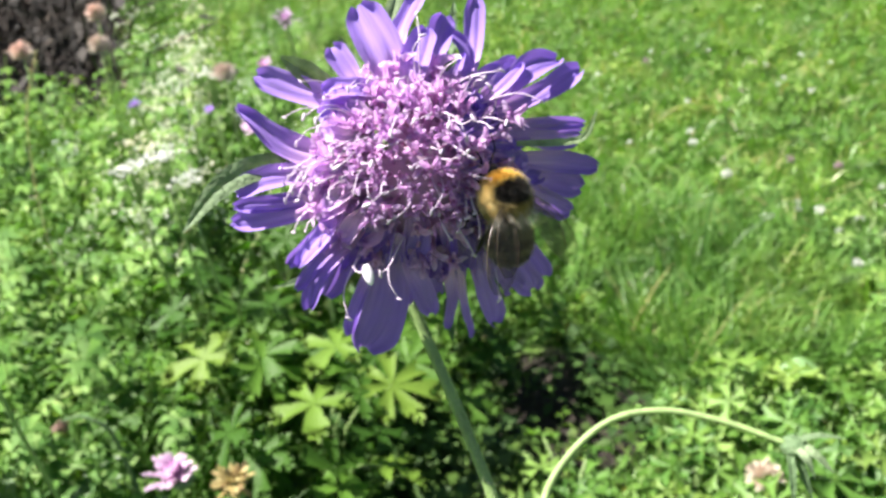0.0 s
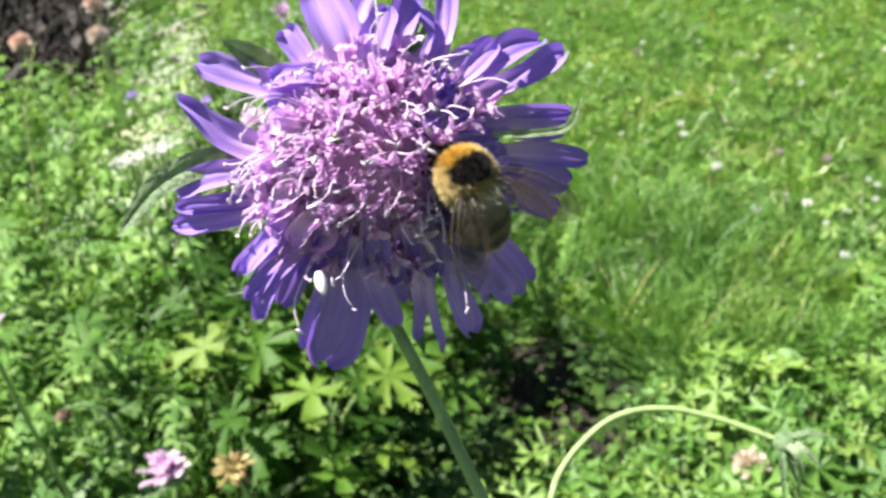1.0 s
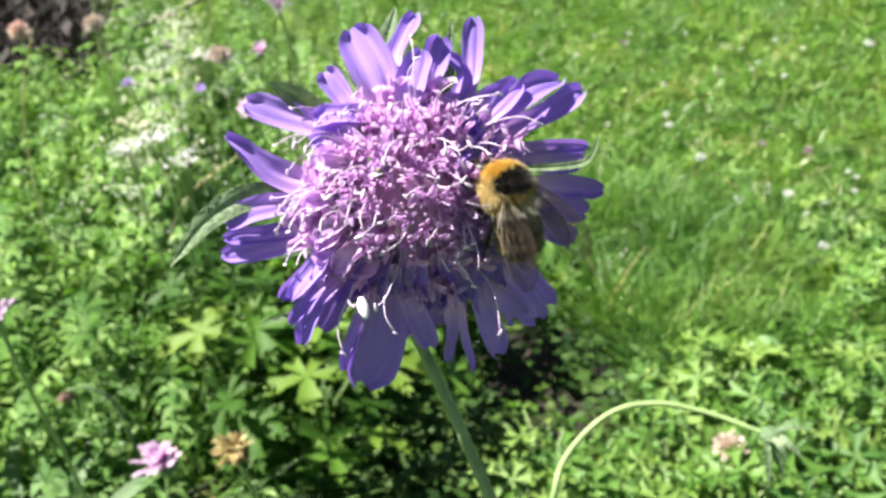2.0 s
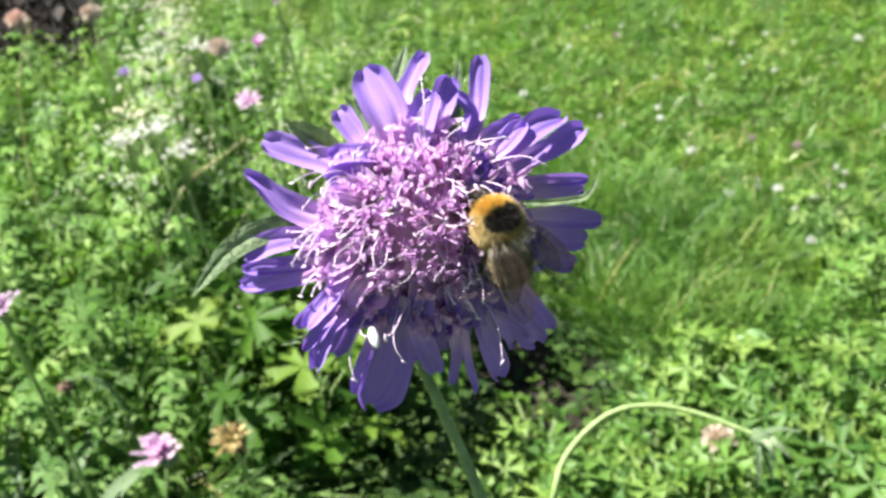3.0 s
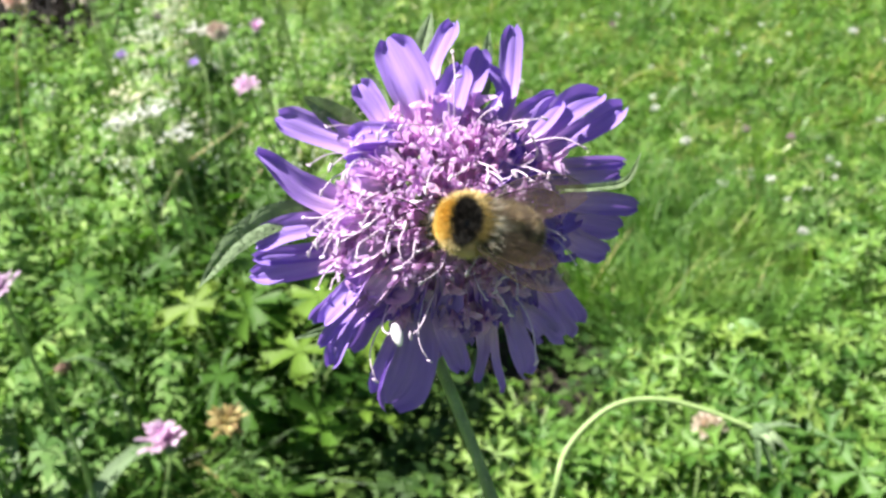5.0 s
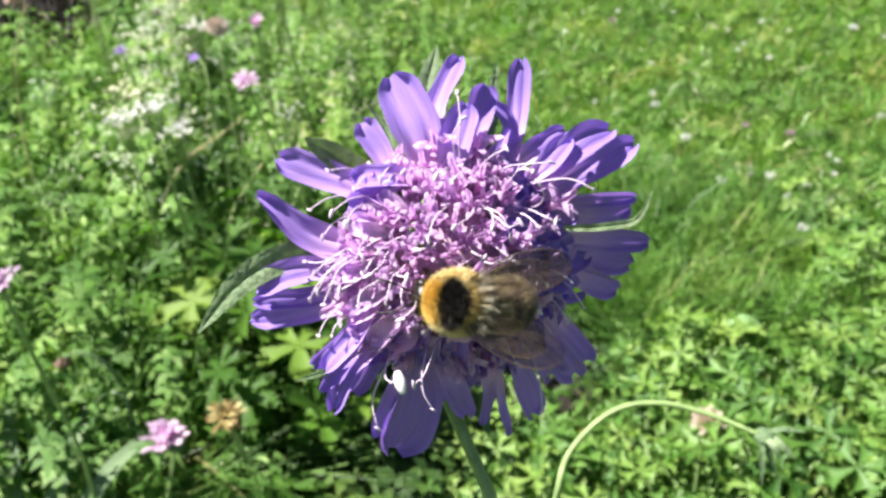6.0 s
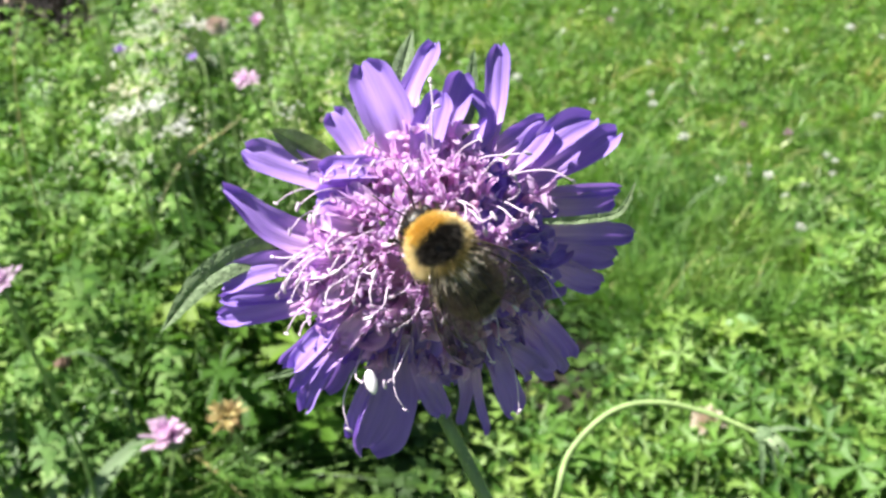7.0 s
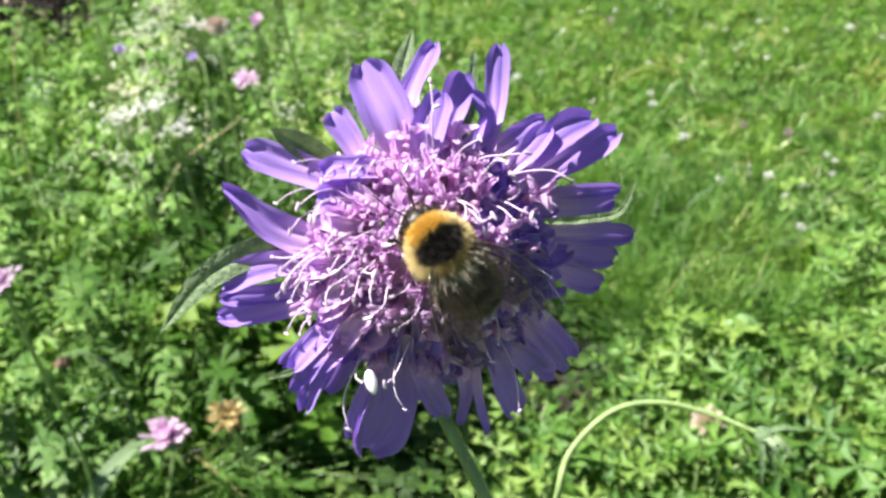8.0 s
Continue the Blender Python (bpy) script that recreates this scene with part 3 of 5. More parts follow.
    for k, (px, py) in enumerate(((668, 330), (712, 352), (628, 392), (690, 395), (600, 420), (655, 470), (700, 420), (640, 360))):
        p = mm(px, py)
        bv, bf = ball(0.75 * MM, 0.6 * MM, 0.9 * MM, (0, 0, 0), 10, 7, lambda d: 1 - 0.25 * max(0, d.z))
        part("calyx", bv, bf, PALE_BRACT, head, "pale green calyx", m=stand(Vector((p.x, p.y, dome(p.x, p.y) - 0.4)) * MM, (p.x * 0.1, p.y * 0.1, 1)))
    threads = [stamen_mesh(k) for k in range(16)]
    for k in range(100):
        r, a = 11.0 * math.sqrt(rng.uniform(0.01, 1)), rng.uniform(0, 6.283)
        x, y = r * math.cos(a), r * math.sin(a)
        if (x > 6.0 and y > -3 or y < -4) and rng.uniform() < 0.5:
            continue
        if y < -6.5 and k % 3:
            continue
        tilt = Vector((1.3 * x / 12.5, 1.3 * y / 12.5 - 0.45, 1.0)) + Vector(rng.uniform(-0.4, 0.4, 3))
        hang = Vector((0.05 * x, 0.05 * y - 1, 0)) + Vector(rng.normal(size=3)) * 0.5
        at = Vector((x, y, dome(x, y) - 0.8)) * MM
        m = max((stand(at, tilt, 0.7 * j) for j in range(9)), key=lambda q: q.to_3x3().col[0].dot(hang))
        low = 0.55 if -1.5 < y + 0.25 * x < 4.5 and x > -3 or -6 < y < 2 and abs(x - 1.5) < 3.5 else 1.0
        put("stamen", threads[k % 16], head, m @ Matrix.Scale(low, 4, (0, 0, 1)))
    # one broad white anther lobe lying on the lowest petal
    bv, bf = ball(0.62 * MM, 1.5 * MM, 0.28 * MM, (0, 0, 0), 12, 8, lambda d: 1 - 0.35 * max(0, d.y))
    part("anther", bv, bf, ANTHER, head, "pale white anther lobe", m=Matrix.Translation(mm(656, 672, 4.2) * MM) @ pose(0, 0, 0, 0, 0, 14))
    return thing, head


scab, scab_head = scabious()


def hairs_on(line, radius, count, length, seed):
    r = np.random.default_rng(seed)
    pile = Pile()
    for _ in range(count):
        u = r.uniform(0, len(line) - 1.01)
        i = int(u)
        p = line[i].lerp(line[i + 1], u - i)
        al = (line[i + 1] - line[i]).normalized()
        d = Vector(r.normal(size=3))
        d = (d - al * d.dot(al)).normalized()
        q = al.cross(d) * 0.035 * MM
        b = p + d * radius * 0.9
        e = p + d * (radius + length * r.uniform(0.5, 1.2)) - al * length * r.uniform(-0.2, 0.6)
        pile.add([b - q, b + q, e], [(0, 1, 2)])
    return pile


def stems():
    j8 = Vector(JOINT[-1][1]) - FOOT
    low = arc([(0.0, 0.0, -0.05), (0, 0, 0), j8 * 0.35 + Vector((0.03, -0.015, 0)), j8 * 0.72 + Vector((0.022, -0.01, 0)), j8], 26)
    V, F = tube(low, [1.2 * MM - 0.49 * MM * i / 25 for i in range(26)], 12)
    lower = part("lower_stem", V, F, STEM, scab)
    hairs_on(low[8:], 0.8 * MM, 2200, 1.2 * MM, 4).part("hair", HAIR, lower)
    up = [Vector((0.35 * MM * math.sin(i / 3), 0.2 * MM * math.sin(i / 2.2), 0.046 * i / 13)) for i in range(14)]
    V, F = tube(up, [0.72 * MM - 0.002 * MM * i for i in range(14)], 12)
    upper = part("upper_stem", V, F, STEM, scab)
    hairs_on(up, 0.66 * MM, 900, 1.0 * MM, 5).part("hair", HAIR, upper)
    return lower, upper


lower_stem, upper_stem = stems()


# ---- the bumblebee ----
def coat(shape_point, count, length, width, lean, seed, parts):
    """Hairs on a rounded body; parts picks the tuft for a direction."""
    r = np.random.default_rng(seed)
    piles = {}
    for _ in range(count):
        d = Vector(r.normal(size=3)).normalized()
        key = parts(d, r)
        if key is None:
            continue
        p, n = shape_point(d)
        n = (n + Vector(lean) + Vector(r.normal(size=3)) * 0.32).normalized()
        q = n.orthogonal().normalized()
        q.rotate(Matrix.Rotation(r.uniform(0, 6.3), 3, n))
        ln = length * r.uniform(0.55, 1.2)
        droop = Vector(r.normal(size=3)) * 0.12 * ln
        w = q * width * 0.5
        mid, e = p + n * ln * 0.55, p + n * ln + droop
        piles.setdefault(key, Pile()).add([p - w, p + w, mid + w * 0.7, mid - w * 0.7, e], [(0, 1, 2, 3), (3, 2, 4)])
    return piles


def bumblebee():
    bee = new("bumblebee")
    tagged(bee, "furry orange-collared bumblebee with black band feeding on the scabious", "bee")
    tr = Vector((2.6, 2.65, 2.3)) * MM
    V, F = ball(*tr, (0, 0, 0), 20, 14)
    part("thorax", V, F, CHITIN, bee)

    def on_thorax(d):
        return Vector((d.x * tr.x, d.y * tr.y, d.z * tr.z)), Vector((d.x / tr.x, d.y / tr.y, d.z / tr.z)).normalized()

    def tuft(d, r):
        y = d.y + r.normal() * 0.05 - 0.08 * d.x * d.x
        if d.z < -0.55:
            return "dark_underside"
        if d.z > 0 and (d.x + 0.10) ** 2 + (d.y - 0.10) ** 2 < 0.012:
            return None
        if (d.x / 0.80) ** 2 + ((y - 0.13) / 0.50) ** 2 < 1 and d.z > 0:
            return "black_band"
        if abs(d.x) > 0.58 + 0.06 * r.normal() and y > -0.35:
            return "cream_side"
        return "orange_collar" if y > 0.1 else "pale_hind_fringe"

    looks = {"orange_collar": (ORANGE, "bright orange fur collar"), "black_band": (BLACK, "velvety black fur band"),
             "pale_hind_fringe": (PALE, "dull yellow fur"), "cream_side": (CREAMY, "cream yellow fur"), "dark_underside": (GREY, "greyish brown fur")}
    for key, pile in coat(on_thorax, 30000, 0.82 * MM, 0.042 * MM, (0, -0.3, 0.0), 2, tuft).items():
        pile.part(key, looks[key][0], bee, looks[key][1])
    wisps = coat(on_thorax, 3200, 1.9 * MM, 0.05 * MM, (0, -0.8, 0.1), 6, lambda d, r: "wisps" if d.y < -0.45 and -0.3 < d.z < 0.8 else None)
    wisps["wisps"].part("hind_tuft", TUFT, bee, "long greyish cream hair tuft")
    # abdomen, curled down behind the thorax into the florets
    ar = Vector((2.35, 3.0, 2.1)) * MM
    hinge = Matrix.Translation((0, -4.6 * MM, -1.9 * MM)) @ pose(0, 0, 0, 30, 0, 0)
    V, F = ball(*ar, (0, 0, 0), 20, 16, lambda d: 1 - 0.16 * max(0, -d.y) ** 2)
    abdomen = part("abdomen", [hinge @ Vector(v) for v in V], F, CHITIN, bee)

    def on_abdomen(d):
        k = 1 - 0.16 * max(0, -d.y) ** 2
        p = Vector((d.x * ar.x * k, d.y * ar.y * k, d.z * ar.z * k))
        n = Vector((d.x / ar.x, d.y / ar.y, d.z / ar.z)).normalized()
        return hinge @ p, hinge.to_3x3() @ n

    def ring(d, r):
        y = d.y + r.normal() * 0.05
        if y > 0.25:
            return "pale_band"
        if y > -0.05:
            return "black_ring"
        if y > -0.3:
            return "grey_ring"
        return "black_hind_ring" if y > -0.7 else "pale_tail"

    rings = {"pale_band": (BUFF, "dull buff fur band"), "black_ring": (GREY, "greyish brown fur ring"), "black_hind_ring": (DUSK, "dark brown fur ring"),
             "grey_ring": (BUFF, "buff fur ring"), "pale_tail": (BUFF, "pale buff tail fur")}
    for key, pile in coat(on_abdomen, 15000, 0.8 * MM, 0.05 * MM, (0, -0.7, 0.0), 3, ring).items():
        pile.part(key, rings[key][0], abdomen, rings[key][1])
    # head tucked down into the florets
    V, F = ball(1.6 * MM, 1.2 * MM, 1.5 * MM, (0, 3.0 * MM, -2.2 * MM), 16, 12)
    face = part("head", V, F, CHITIN, bee)
    pile = Pile()
    for _ in range(500):
        d = Vector(rng.normal(size=3)).normalized()
        if d.z < -0.2:
            continue
        p = Vector((d.x * 1.6, 3.0 + d.y * 1.2, -2.2 + d.z * 1.5)) * MM
        q = d.orthogonal().normalized() * 0.04 * MM
        pile.add([p - q, p + q, p + d * 0.7 * MM * rng.uniform(0.6, 1.2)], [(0, 1, 2)])
    pile.part("face_fur", GREY, face, "greyish face fur")
    for sx in (-1, 1):
        V, F = ball(0.5 * MM, 0.65 * MM, 0.95 * MM, (sx * 1.35 * MM, 3.25 * MM, -2.2 * MM), 10, 8)
        part("eye", V, F, CHITIN, face, "glossy black eye")
        line = arc([(sx * 0.5, 4.0, -1.6), (sx * 0.9, 5.0, -0.5), (sx * 1.3, 5.8, -0.3), (sx * 1.6, 7.4, -0.6)], 10)
        V, F = tube([p * MM for p in line], [0.08 * MM] * 10, 6)
        part("antenna", V, F, CHITIN, face, "thin black antenna")
    tongue = arc([(0, 4.2, -2.4), (0, 4.6, -3.8), (0, 4.4, -5.4)], 6)
    V, F = tube([p * MM for p in tongue], [0.16 * MM] * 6, 6)
    part("tongue", V, F, DEAD, face)
    # six legs that grip the florets
    for k, (y, ye, spread) in enumerate(((1.5, 3.0, 2.5), (-0.2, -0.8, 3.2), (-1.6, -4.2, 3.2))):
        for sx in (-1, 1):
            line = arc([(sx * 1.1, y, -1.7), (sx * spread * 0.8, 0.5 * (y + ye), -2.0), (sx * spread, ye, -3.4), (sx * (spread + 0.2), ye + (0.5 if k == 0 else -0.9), -4.8)], 12)
            fat = (0.2, 0.22, 0.2, 0.17, 0.16, 0.18, 0.24, 0.22, 0.14, 0.1, 0.08, 0.06)
            V, F = tube([p * MM for p in line], [f * MM for f in fat], 8)
            leg = part("leg", V, F, CHITIN, bee, "black jointed leg")
            hairs_on([p * MM for p in line[1:9]], 0.16 * MM, 220, 0.5 * MM, 30 + k).part("leg_hair", GREY, leg)
    # wings: fore and hind, each on its own hinge
    wings = []
    for sx in (-1, 1):
        for fore in (1, 0):
            L, w = (9.8, 3.3) if fore else (7.2, 2.5)

            def wing_at(s, v):
                half = w * 0.5 * (0.20 + 1.0 * math.sin(min(1, s * 1.0 + 0.06) * math.pi * 0.80) ** 0.9) * (1 - max(0, s - 0.8) ** 2 * 13)
                x = sx * (0.30 * w * s * (1 - 0.5 * s) + half * v)
                return Vector((x, -s * L, 0.3 * math.sin(3 * s) + 0.14 * v * v + 0.07 * math.sin(9 * v + 7 * s))) * MM

            nu, nv = 18, 9
            V = [wing_at(i / (nu - 1), 2 * j / (nv - 1) - 1) for i in range(nu) for j in range(nv)]
            UV = [(j / (nv - 1) * 0.5, i / (nu - 1)) for i in range(nu) for j in range(nv)]
            F = [(i * nv + j, i * nv + j + 1, (i + 1) * nv + j + 1, (i + 1) * nv + j) for i in range(nu - 1) for j in range(nv - 1)]
            ob = part("forewing" if fore else "hindwing", V, F, WING, bee, "smoky brown translucent wing", uv=UV)
            for v0, v1, reach, fat in ((1.0, 1.0, 0.95, 0.07), (0.55, 0.7, 0.88, 0.035), (0.1, -0.3, 0.8, 0.035), (0.4, -0.7, 0.6, 0.03)):
                line = [wing_at(0.03 + (reach - 0.03) * i / 9, v0 + (v1 - v0) * i / 9 + 0.12 * math.sin(i) * (fat < 0.06)) + Vector((0, 0, 0.03 * MM)) for i in range(10)]
                rv, rf = tube(line, [(fat - 0.0025 * i) * MM for i in range(10)], 5)
                part("wing_vein", rv, rf, RIB, ob, "thin brown vein")
            wings.append((ob, sx, fore))
    return bee, wings


bumble, bee_wings = bumblebee()


# ---- plants of the garden ----
def scatter(V0, F0, places, turns, sizes):
    """Copies of a small template: places (n,3), turns (n,3) Euler radians, sizes (n)."""
    V0 = np.asarray(V0, float)
    n = len(places)
    cx, cy, cz = np.cos(turns).T
    sx, sy, sz = np.sin(turns).T
    R = np.empty((n, 3, 3))
    R[:, 0] = np.stack([cz * cy, cz * sy * sx - sz * cx, cz * sy * cx + sz * sx], -1)
    R[:, 1] = np.stack([sz * cy, sz * sy * sx + cz * cx, sz * sy * cx - cz * sx], -1)
    R[:, 2] = np.stack([-sy, cy * sx, cy * cx], -1)
    V = np.einsum("nij,kj->nki", R, V0) * np.asarray(sizes)[:, None, None] + np.asarray(places)[:, None, :]
    F = [tuple(i + c * len(V0) for i in f) for c in range(n) for f in F0]
    return V.reshape(-1, 3), F


def blades(xy, height, width, lean, seed, base=0.0):
    """Bent, tapering blades of grass."""
    r = np.random.default_rng(seed)
    n = len(xy)
    a, face = r.uniform(0, 2 * np.pi, n), r.uniform(0, 2 * np.pi, n)
    h, w, k = height * r.uniform(0.5, 1.25, n), width * r.uniform(0.6, 1.3, n), lean * r.uniform(0.2, 1.5, n)
    V = np.empty((n, 7, 3))
    for i, s in enumerate((0, 0.4, 0.75, 1.0)):
        x, y = xy[:, 0] + np.cos(a) * k * h * s ** 1.8, xy[:, 1] + np.sin(a) * k * h * s ** 1.8
        z = base + h * s * (1 - 0.35 * np.minimum(k, 1.2) * s)
        half = 0.5 * w * (0.8, 1.0, 0.7, 0)[i]
        dx, dy = np.cos(face) * half, np.sin(face) * half
        if i < 3:
            V[:, 2 * i] = np.stack([x - dx, y - dy, z], -1)
            V[:, 2 * i + 1] = np.stack([x + dx, y + dy, z], -1)
        else:
            V[:, 6] = np.stack([x, y, z], -1)
    F = [tuple(i + 7 * c for i in f) for c in range(n) for f in ((0, 1, 3, 2), (2, 3, 5, 4), (4, 5, 6))]
    return V.reshape(-1, 3), F


def spread(n, seed, x0, x1, y0, y1, keep):
    r = np.random.default_rng(seed)
    out = np.empty((0, 2))
    while len(out) < n:
        p = np.stack([r.uniform(x0, x1, 4 * n), y0 + (y1 - y0) * r.uniform(0, 1, 4 * n) ** 1.35], -1)
        out = np.concatenate([out, p[keep(p[:, 0], p[:, 1])]])
    return out[:n]


def seen_from_path(x, y):
    return np.abs(x) < 0.62 * y + 0.3


def patchy(x, y, f, seed):
    return np.array([noise.noise((a * f, b * f, seed)) for a, b in zip(x, y)])


def fringe(x, y):
    """The longer grass thins out all round."""
    return np.hypot(x, y - 1.0) < 1.7 + 1.7 * np.abs(np.sin(7919.0 * x + 104729.0 * y)) ** 1.5 + 0.25 * np.sin(5 * np.arctan2(x, y - 1.0))


def dark_gap(x, y):
    """The hollow beside the stem, left clear of plants because shade lies there."""
    return (x - 0.085) ** 2 / 0.010 + (y - 0.67) ** 2 / 0.016 < 1


def on_lawn(x, y):
    return seen_from_path(x, y) & (x > edge_x(y) - 0.12 + 0.2 * patchy(x, y, 5.0, 7)) & ~((x - 0.085) ** 2 / 0.009 + (y - 0.68) ** 2 / 0.013 < 1) & ~((x < 0.04) & (y < 0.68)) & fringe(x, y)


def bare_bed(x, y):
    return (x < -0.40 * y) & (x > -0.40 * y - 0.95) & (y > 1.28) & (y < 3.1)


def in_meadow(x, y):
    leafy = (x > -0.21) & (y < 0.58)
    return (np.abs(x) < 0.9 * y + 0.4) & (x < edge_x(y) + 0.03 + 0.25 * patchy(x, y, 4.0, 2)) & ~bare_bed(x, y) & ~leafy


def lawn():
    xy = spread(92000, 1, -0.6, 2.1, 0.40, 3.3, on_lawn)
    V, F = blades(xy, 0.042 * (1 + 0.9 * patchy(xy[:, 0], xy[:, 1], 16.0, 3)), 0.0032, 1.05, 2)
    tagged(part("lawn_grass", V, F, GRASS), "short sunlit lawn of fine green grass blades", "grass", kind="stuff")
    # trefoil leaves among the blades
    V0, F0 = trefoil()
    xy = spread(6500, 3, -0.6, 2.1, 0.42, 3.2, on_lawn)
    r = np.random.default_rng(5)
    n = len(xy)
    P = np.column_stack([xy, r.uniform(0.012, 0.045, n)])
    T = np.column_stack([r.normal(0, 0.4, n), r.normal(0, 0.4, n), r.uniform(0, 6.3, n)])
    V, F = scatter(V0, F0, P, T, r.uniform(0.008, 0.015, n))
    tagged(part("clover_leaves", V, F, CLOVER), "low green clover leaves scattered through the lawn", "clover", kind="stuff")


def surround():
    """Grass round about, beyond the meadow and behind the camera."""
    def outside(x, y):
        return fringe(x, y) & ~(seen_from_path(x, y) & (y > 0.40) & (y < 3.2) & (x > -0.6) & (x < 2.1)) & ~bare_bed(x, y) & ~in_meadow(x, y)
    xy = spread(120000, 15, -3.6, 3.6, -2.6, 4.6, outside)
    V, F = blades(xy, 0.05, 0.0058, 1.0, 16)
    tagged(part("surrounding_grass", V, F, GRASS), "green grass spreading round the flower bed", "grass", kind="stuff")


def trefoil():
    V, F = [], []
    for k in range(3):
        a = 2 * math.pi * k / 3
        pts = ((0.05, 0, 0), (0.55, 0.32, 0.12), (0.98, 0.30, 0.08), (0.95, 0, -0.03), (0.98, -0.30, 0.08), (0.55, -0.32, 0.12), (0.5, 0, -0.02))
        o = len(V)
        V += [(x * math.cos(a) - y * math.sin(a), x * math.sin(a) + y * math.cos(a), z) for x, y, z in pts]
        F += [(o, o + 6, o + 1), (o + 1, o + 6, o + 3, o + 2), (o, o + 5, o + 6), (o + 6, o + 5, o + 4, o + 3)]
    return V, F


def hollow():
    """Dense shoots in the hollow under the scabious, its shade put into their colour."""
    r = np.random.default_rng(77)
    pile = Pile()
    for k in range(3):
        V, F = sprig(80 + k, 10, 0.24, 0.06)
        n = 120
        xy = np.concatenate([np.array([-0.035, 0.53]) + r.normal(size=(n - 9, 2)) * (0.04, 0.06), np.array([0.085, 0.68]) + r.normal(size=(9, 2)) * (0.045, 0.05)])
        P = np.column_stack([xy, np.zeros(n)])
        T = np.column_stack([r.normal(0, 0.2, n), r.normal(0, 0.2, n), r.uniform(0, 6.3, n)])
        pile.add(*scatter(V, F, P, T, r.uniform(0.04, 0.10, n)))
    tagged(pile.part("shaded_shoots", SHADE), "green shoots coloured dark for the shade of the hollow", "wild plants", kind="stuff")


def tuft():
    """Fine long grass in a clump at the lawn's near edge."""
    r = np.random.default_rng(8)
    c = np.concatenate([r.normal((0.24, 0.90), (0.09, 0.06), (1500, 2)), r.normal((0.13, 0.99), (0.07, 0.06), (800, 2)), r.normal((0.40, 0.86), (0.08, 0.05), (600, 2)), r.normal((0.20, 0.76), (0.06, 0.05), (1300, 2)), r.normal((0.30, 0.72), (0.08, 0.04), (1200, 2))])
    c = c[(c[:, 0] - 0.085) ** 2 / 0.007 + (c[:, 1] - 0.68) ** 2 / 0.009 > 1]
    V, F = blades(c, 0.078 * (1 + 1.0 * patchy(c[:, 0], c[:, 1], 18.0, 4)), 0.0026, 0.85, 9)
    tagged(part("grass_tuft", V, F, DEEP_GRASS), "clump of long fine deep green grass", "grass", kind="stuff")


def whorl_stalk(seed, bloom):
    """A bedstraw stalk of unit height: whorls of narrow leaves, pale blossom on top. Leaves and blossom apart."""
    r = random.Random(seed)
    V, F = tube([(0, 0, 0), (0.03, 0.01, 0.5), (0.02 + 0.05 * r.random(), 0, 1)], [0.006, 0.005, 0.003], 3, False)
    V, F = [tuple(v) for v in V], list(F)
    for k in range(8):
        z = 0.25 + 0.09 * k
        for j in range(6):
            a, L = j * 1.047 + k * 0.5 + r.uniform(-0.2, 0.2), 0.105 * r.uniform(0.7, 1.2) * (1.15 - 0.5 * z)
            c, s, w = math.cos(a), math.sin(a), 0.018
            o = len(V)
            V += [(0.03, 0, z), (c * L * 0.55 - s * w + 0.03, s * L * 0.55 + c * w, z + 0.02), (c * L + 0.03, s * L, z - 0.012), (c * L * 0.55 + s * w + 0.03, s * L * 0.55 - c * w, z + 0.02)]
            F.append((o, o + 1, o + 2, o + 3))
    B, G = [], []
    for k in range(bloom):
        a, d, z = r.uniform(0, 6.3), 0.11 * r.random() ** 0.6, 0.78 + 0.26 * r.random()
        x, y, q = 0.04 + d * math.cos(a), d * math.sin(a), 0.0075 * r.uniform(0.5, 1.6)
        o = len(B)
        B += [(x - q, y, z), (x, y - q, z + 0.003), (x + q, y, z), (x, y + q, z + 0.003), (x, y, z + q * 0.9), (x, y, z - q * 0.6)]
        G += [(o, o + 1, o + 4), (o + 1, o + 2, o + 4), (o + 2, o + 3, o + 4), (o + 3, o, o + 4), (o + 1, o, o + 5), (o + 3, o + 2, o + 5)]
    return V, F, B, G


def sprig(seed, leaves=26, size=0.15, broad=0.013):
    """A leafy shoot of unit height with small lance-shaped leaves."""
    r = random.Random(seed)
    V, F = tube([(0, 0, 0), (0.02, 0.02, 0.6), (0.05, 0, 1)], [0.008, 0.006, 0.003], 3, False)
    V, F = [tuple(v) for v in V], list(F)
    for k in range(leaves):
        z, a = 0.22 + 0.8 * k / leaves, k * 2.4 + r.uniform(-0.4, 0.4)
        L, w, t = size * r.uniform(0.6, 1.25) * (1.2 - 0.5 * z), broad * r.uniform(0.7, 1.3), r.uniform(-0.2, 0.7)
        c, s = math.cos(a), math.sin(a)
        o = len(V)
        for d, h, lift in ((0.1, 0, 0), (0.45, 1, 0.012), (0.55, 0, -0.008), (0.45, -1, 0.012), (1.0, 0, -0.04)):
            x, y = d * L, h * w
            V.append((x * c - y * s + 0.03, x * s + y * c, z + lift + t * x))
        F += [(o, o + 2, o + 1), (o, o + 3, o + 2), (o + 1, o + 2, o + 4), (o + 2, o + 3, o + 4)]
    return V, F


def near_edge(xy):
    """The meadow grows lower towards the lawn and far off."""
    d = edge_x(xy[:, 1]) - xy[:, 0]
    return np.clip(0.42 + d / 0.36, 0.42, 1) * np.clip(1.45 - 0.45 * xy[:, 1], 0.6, 1)


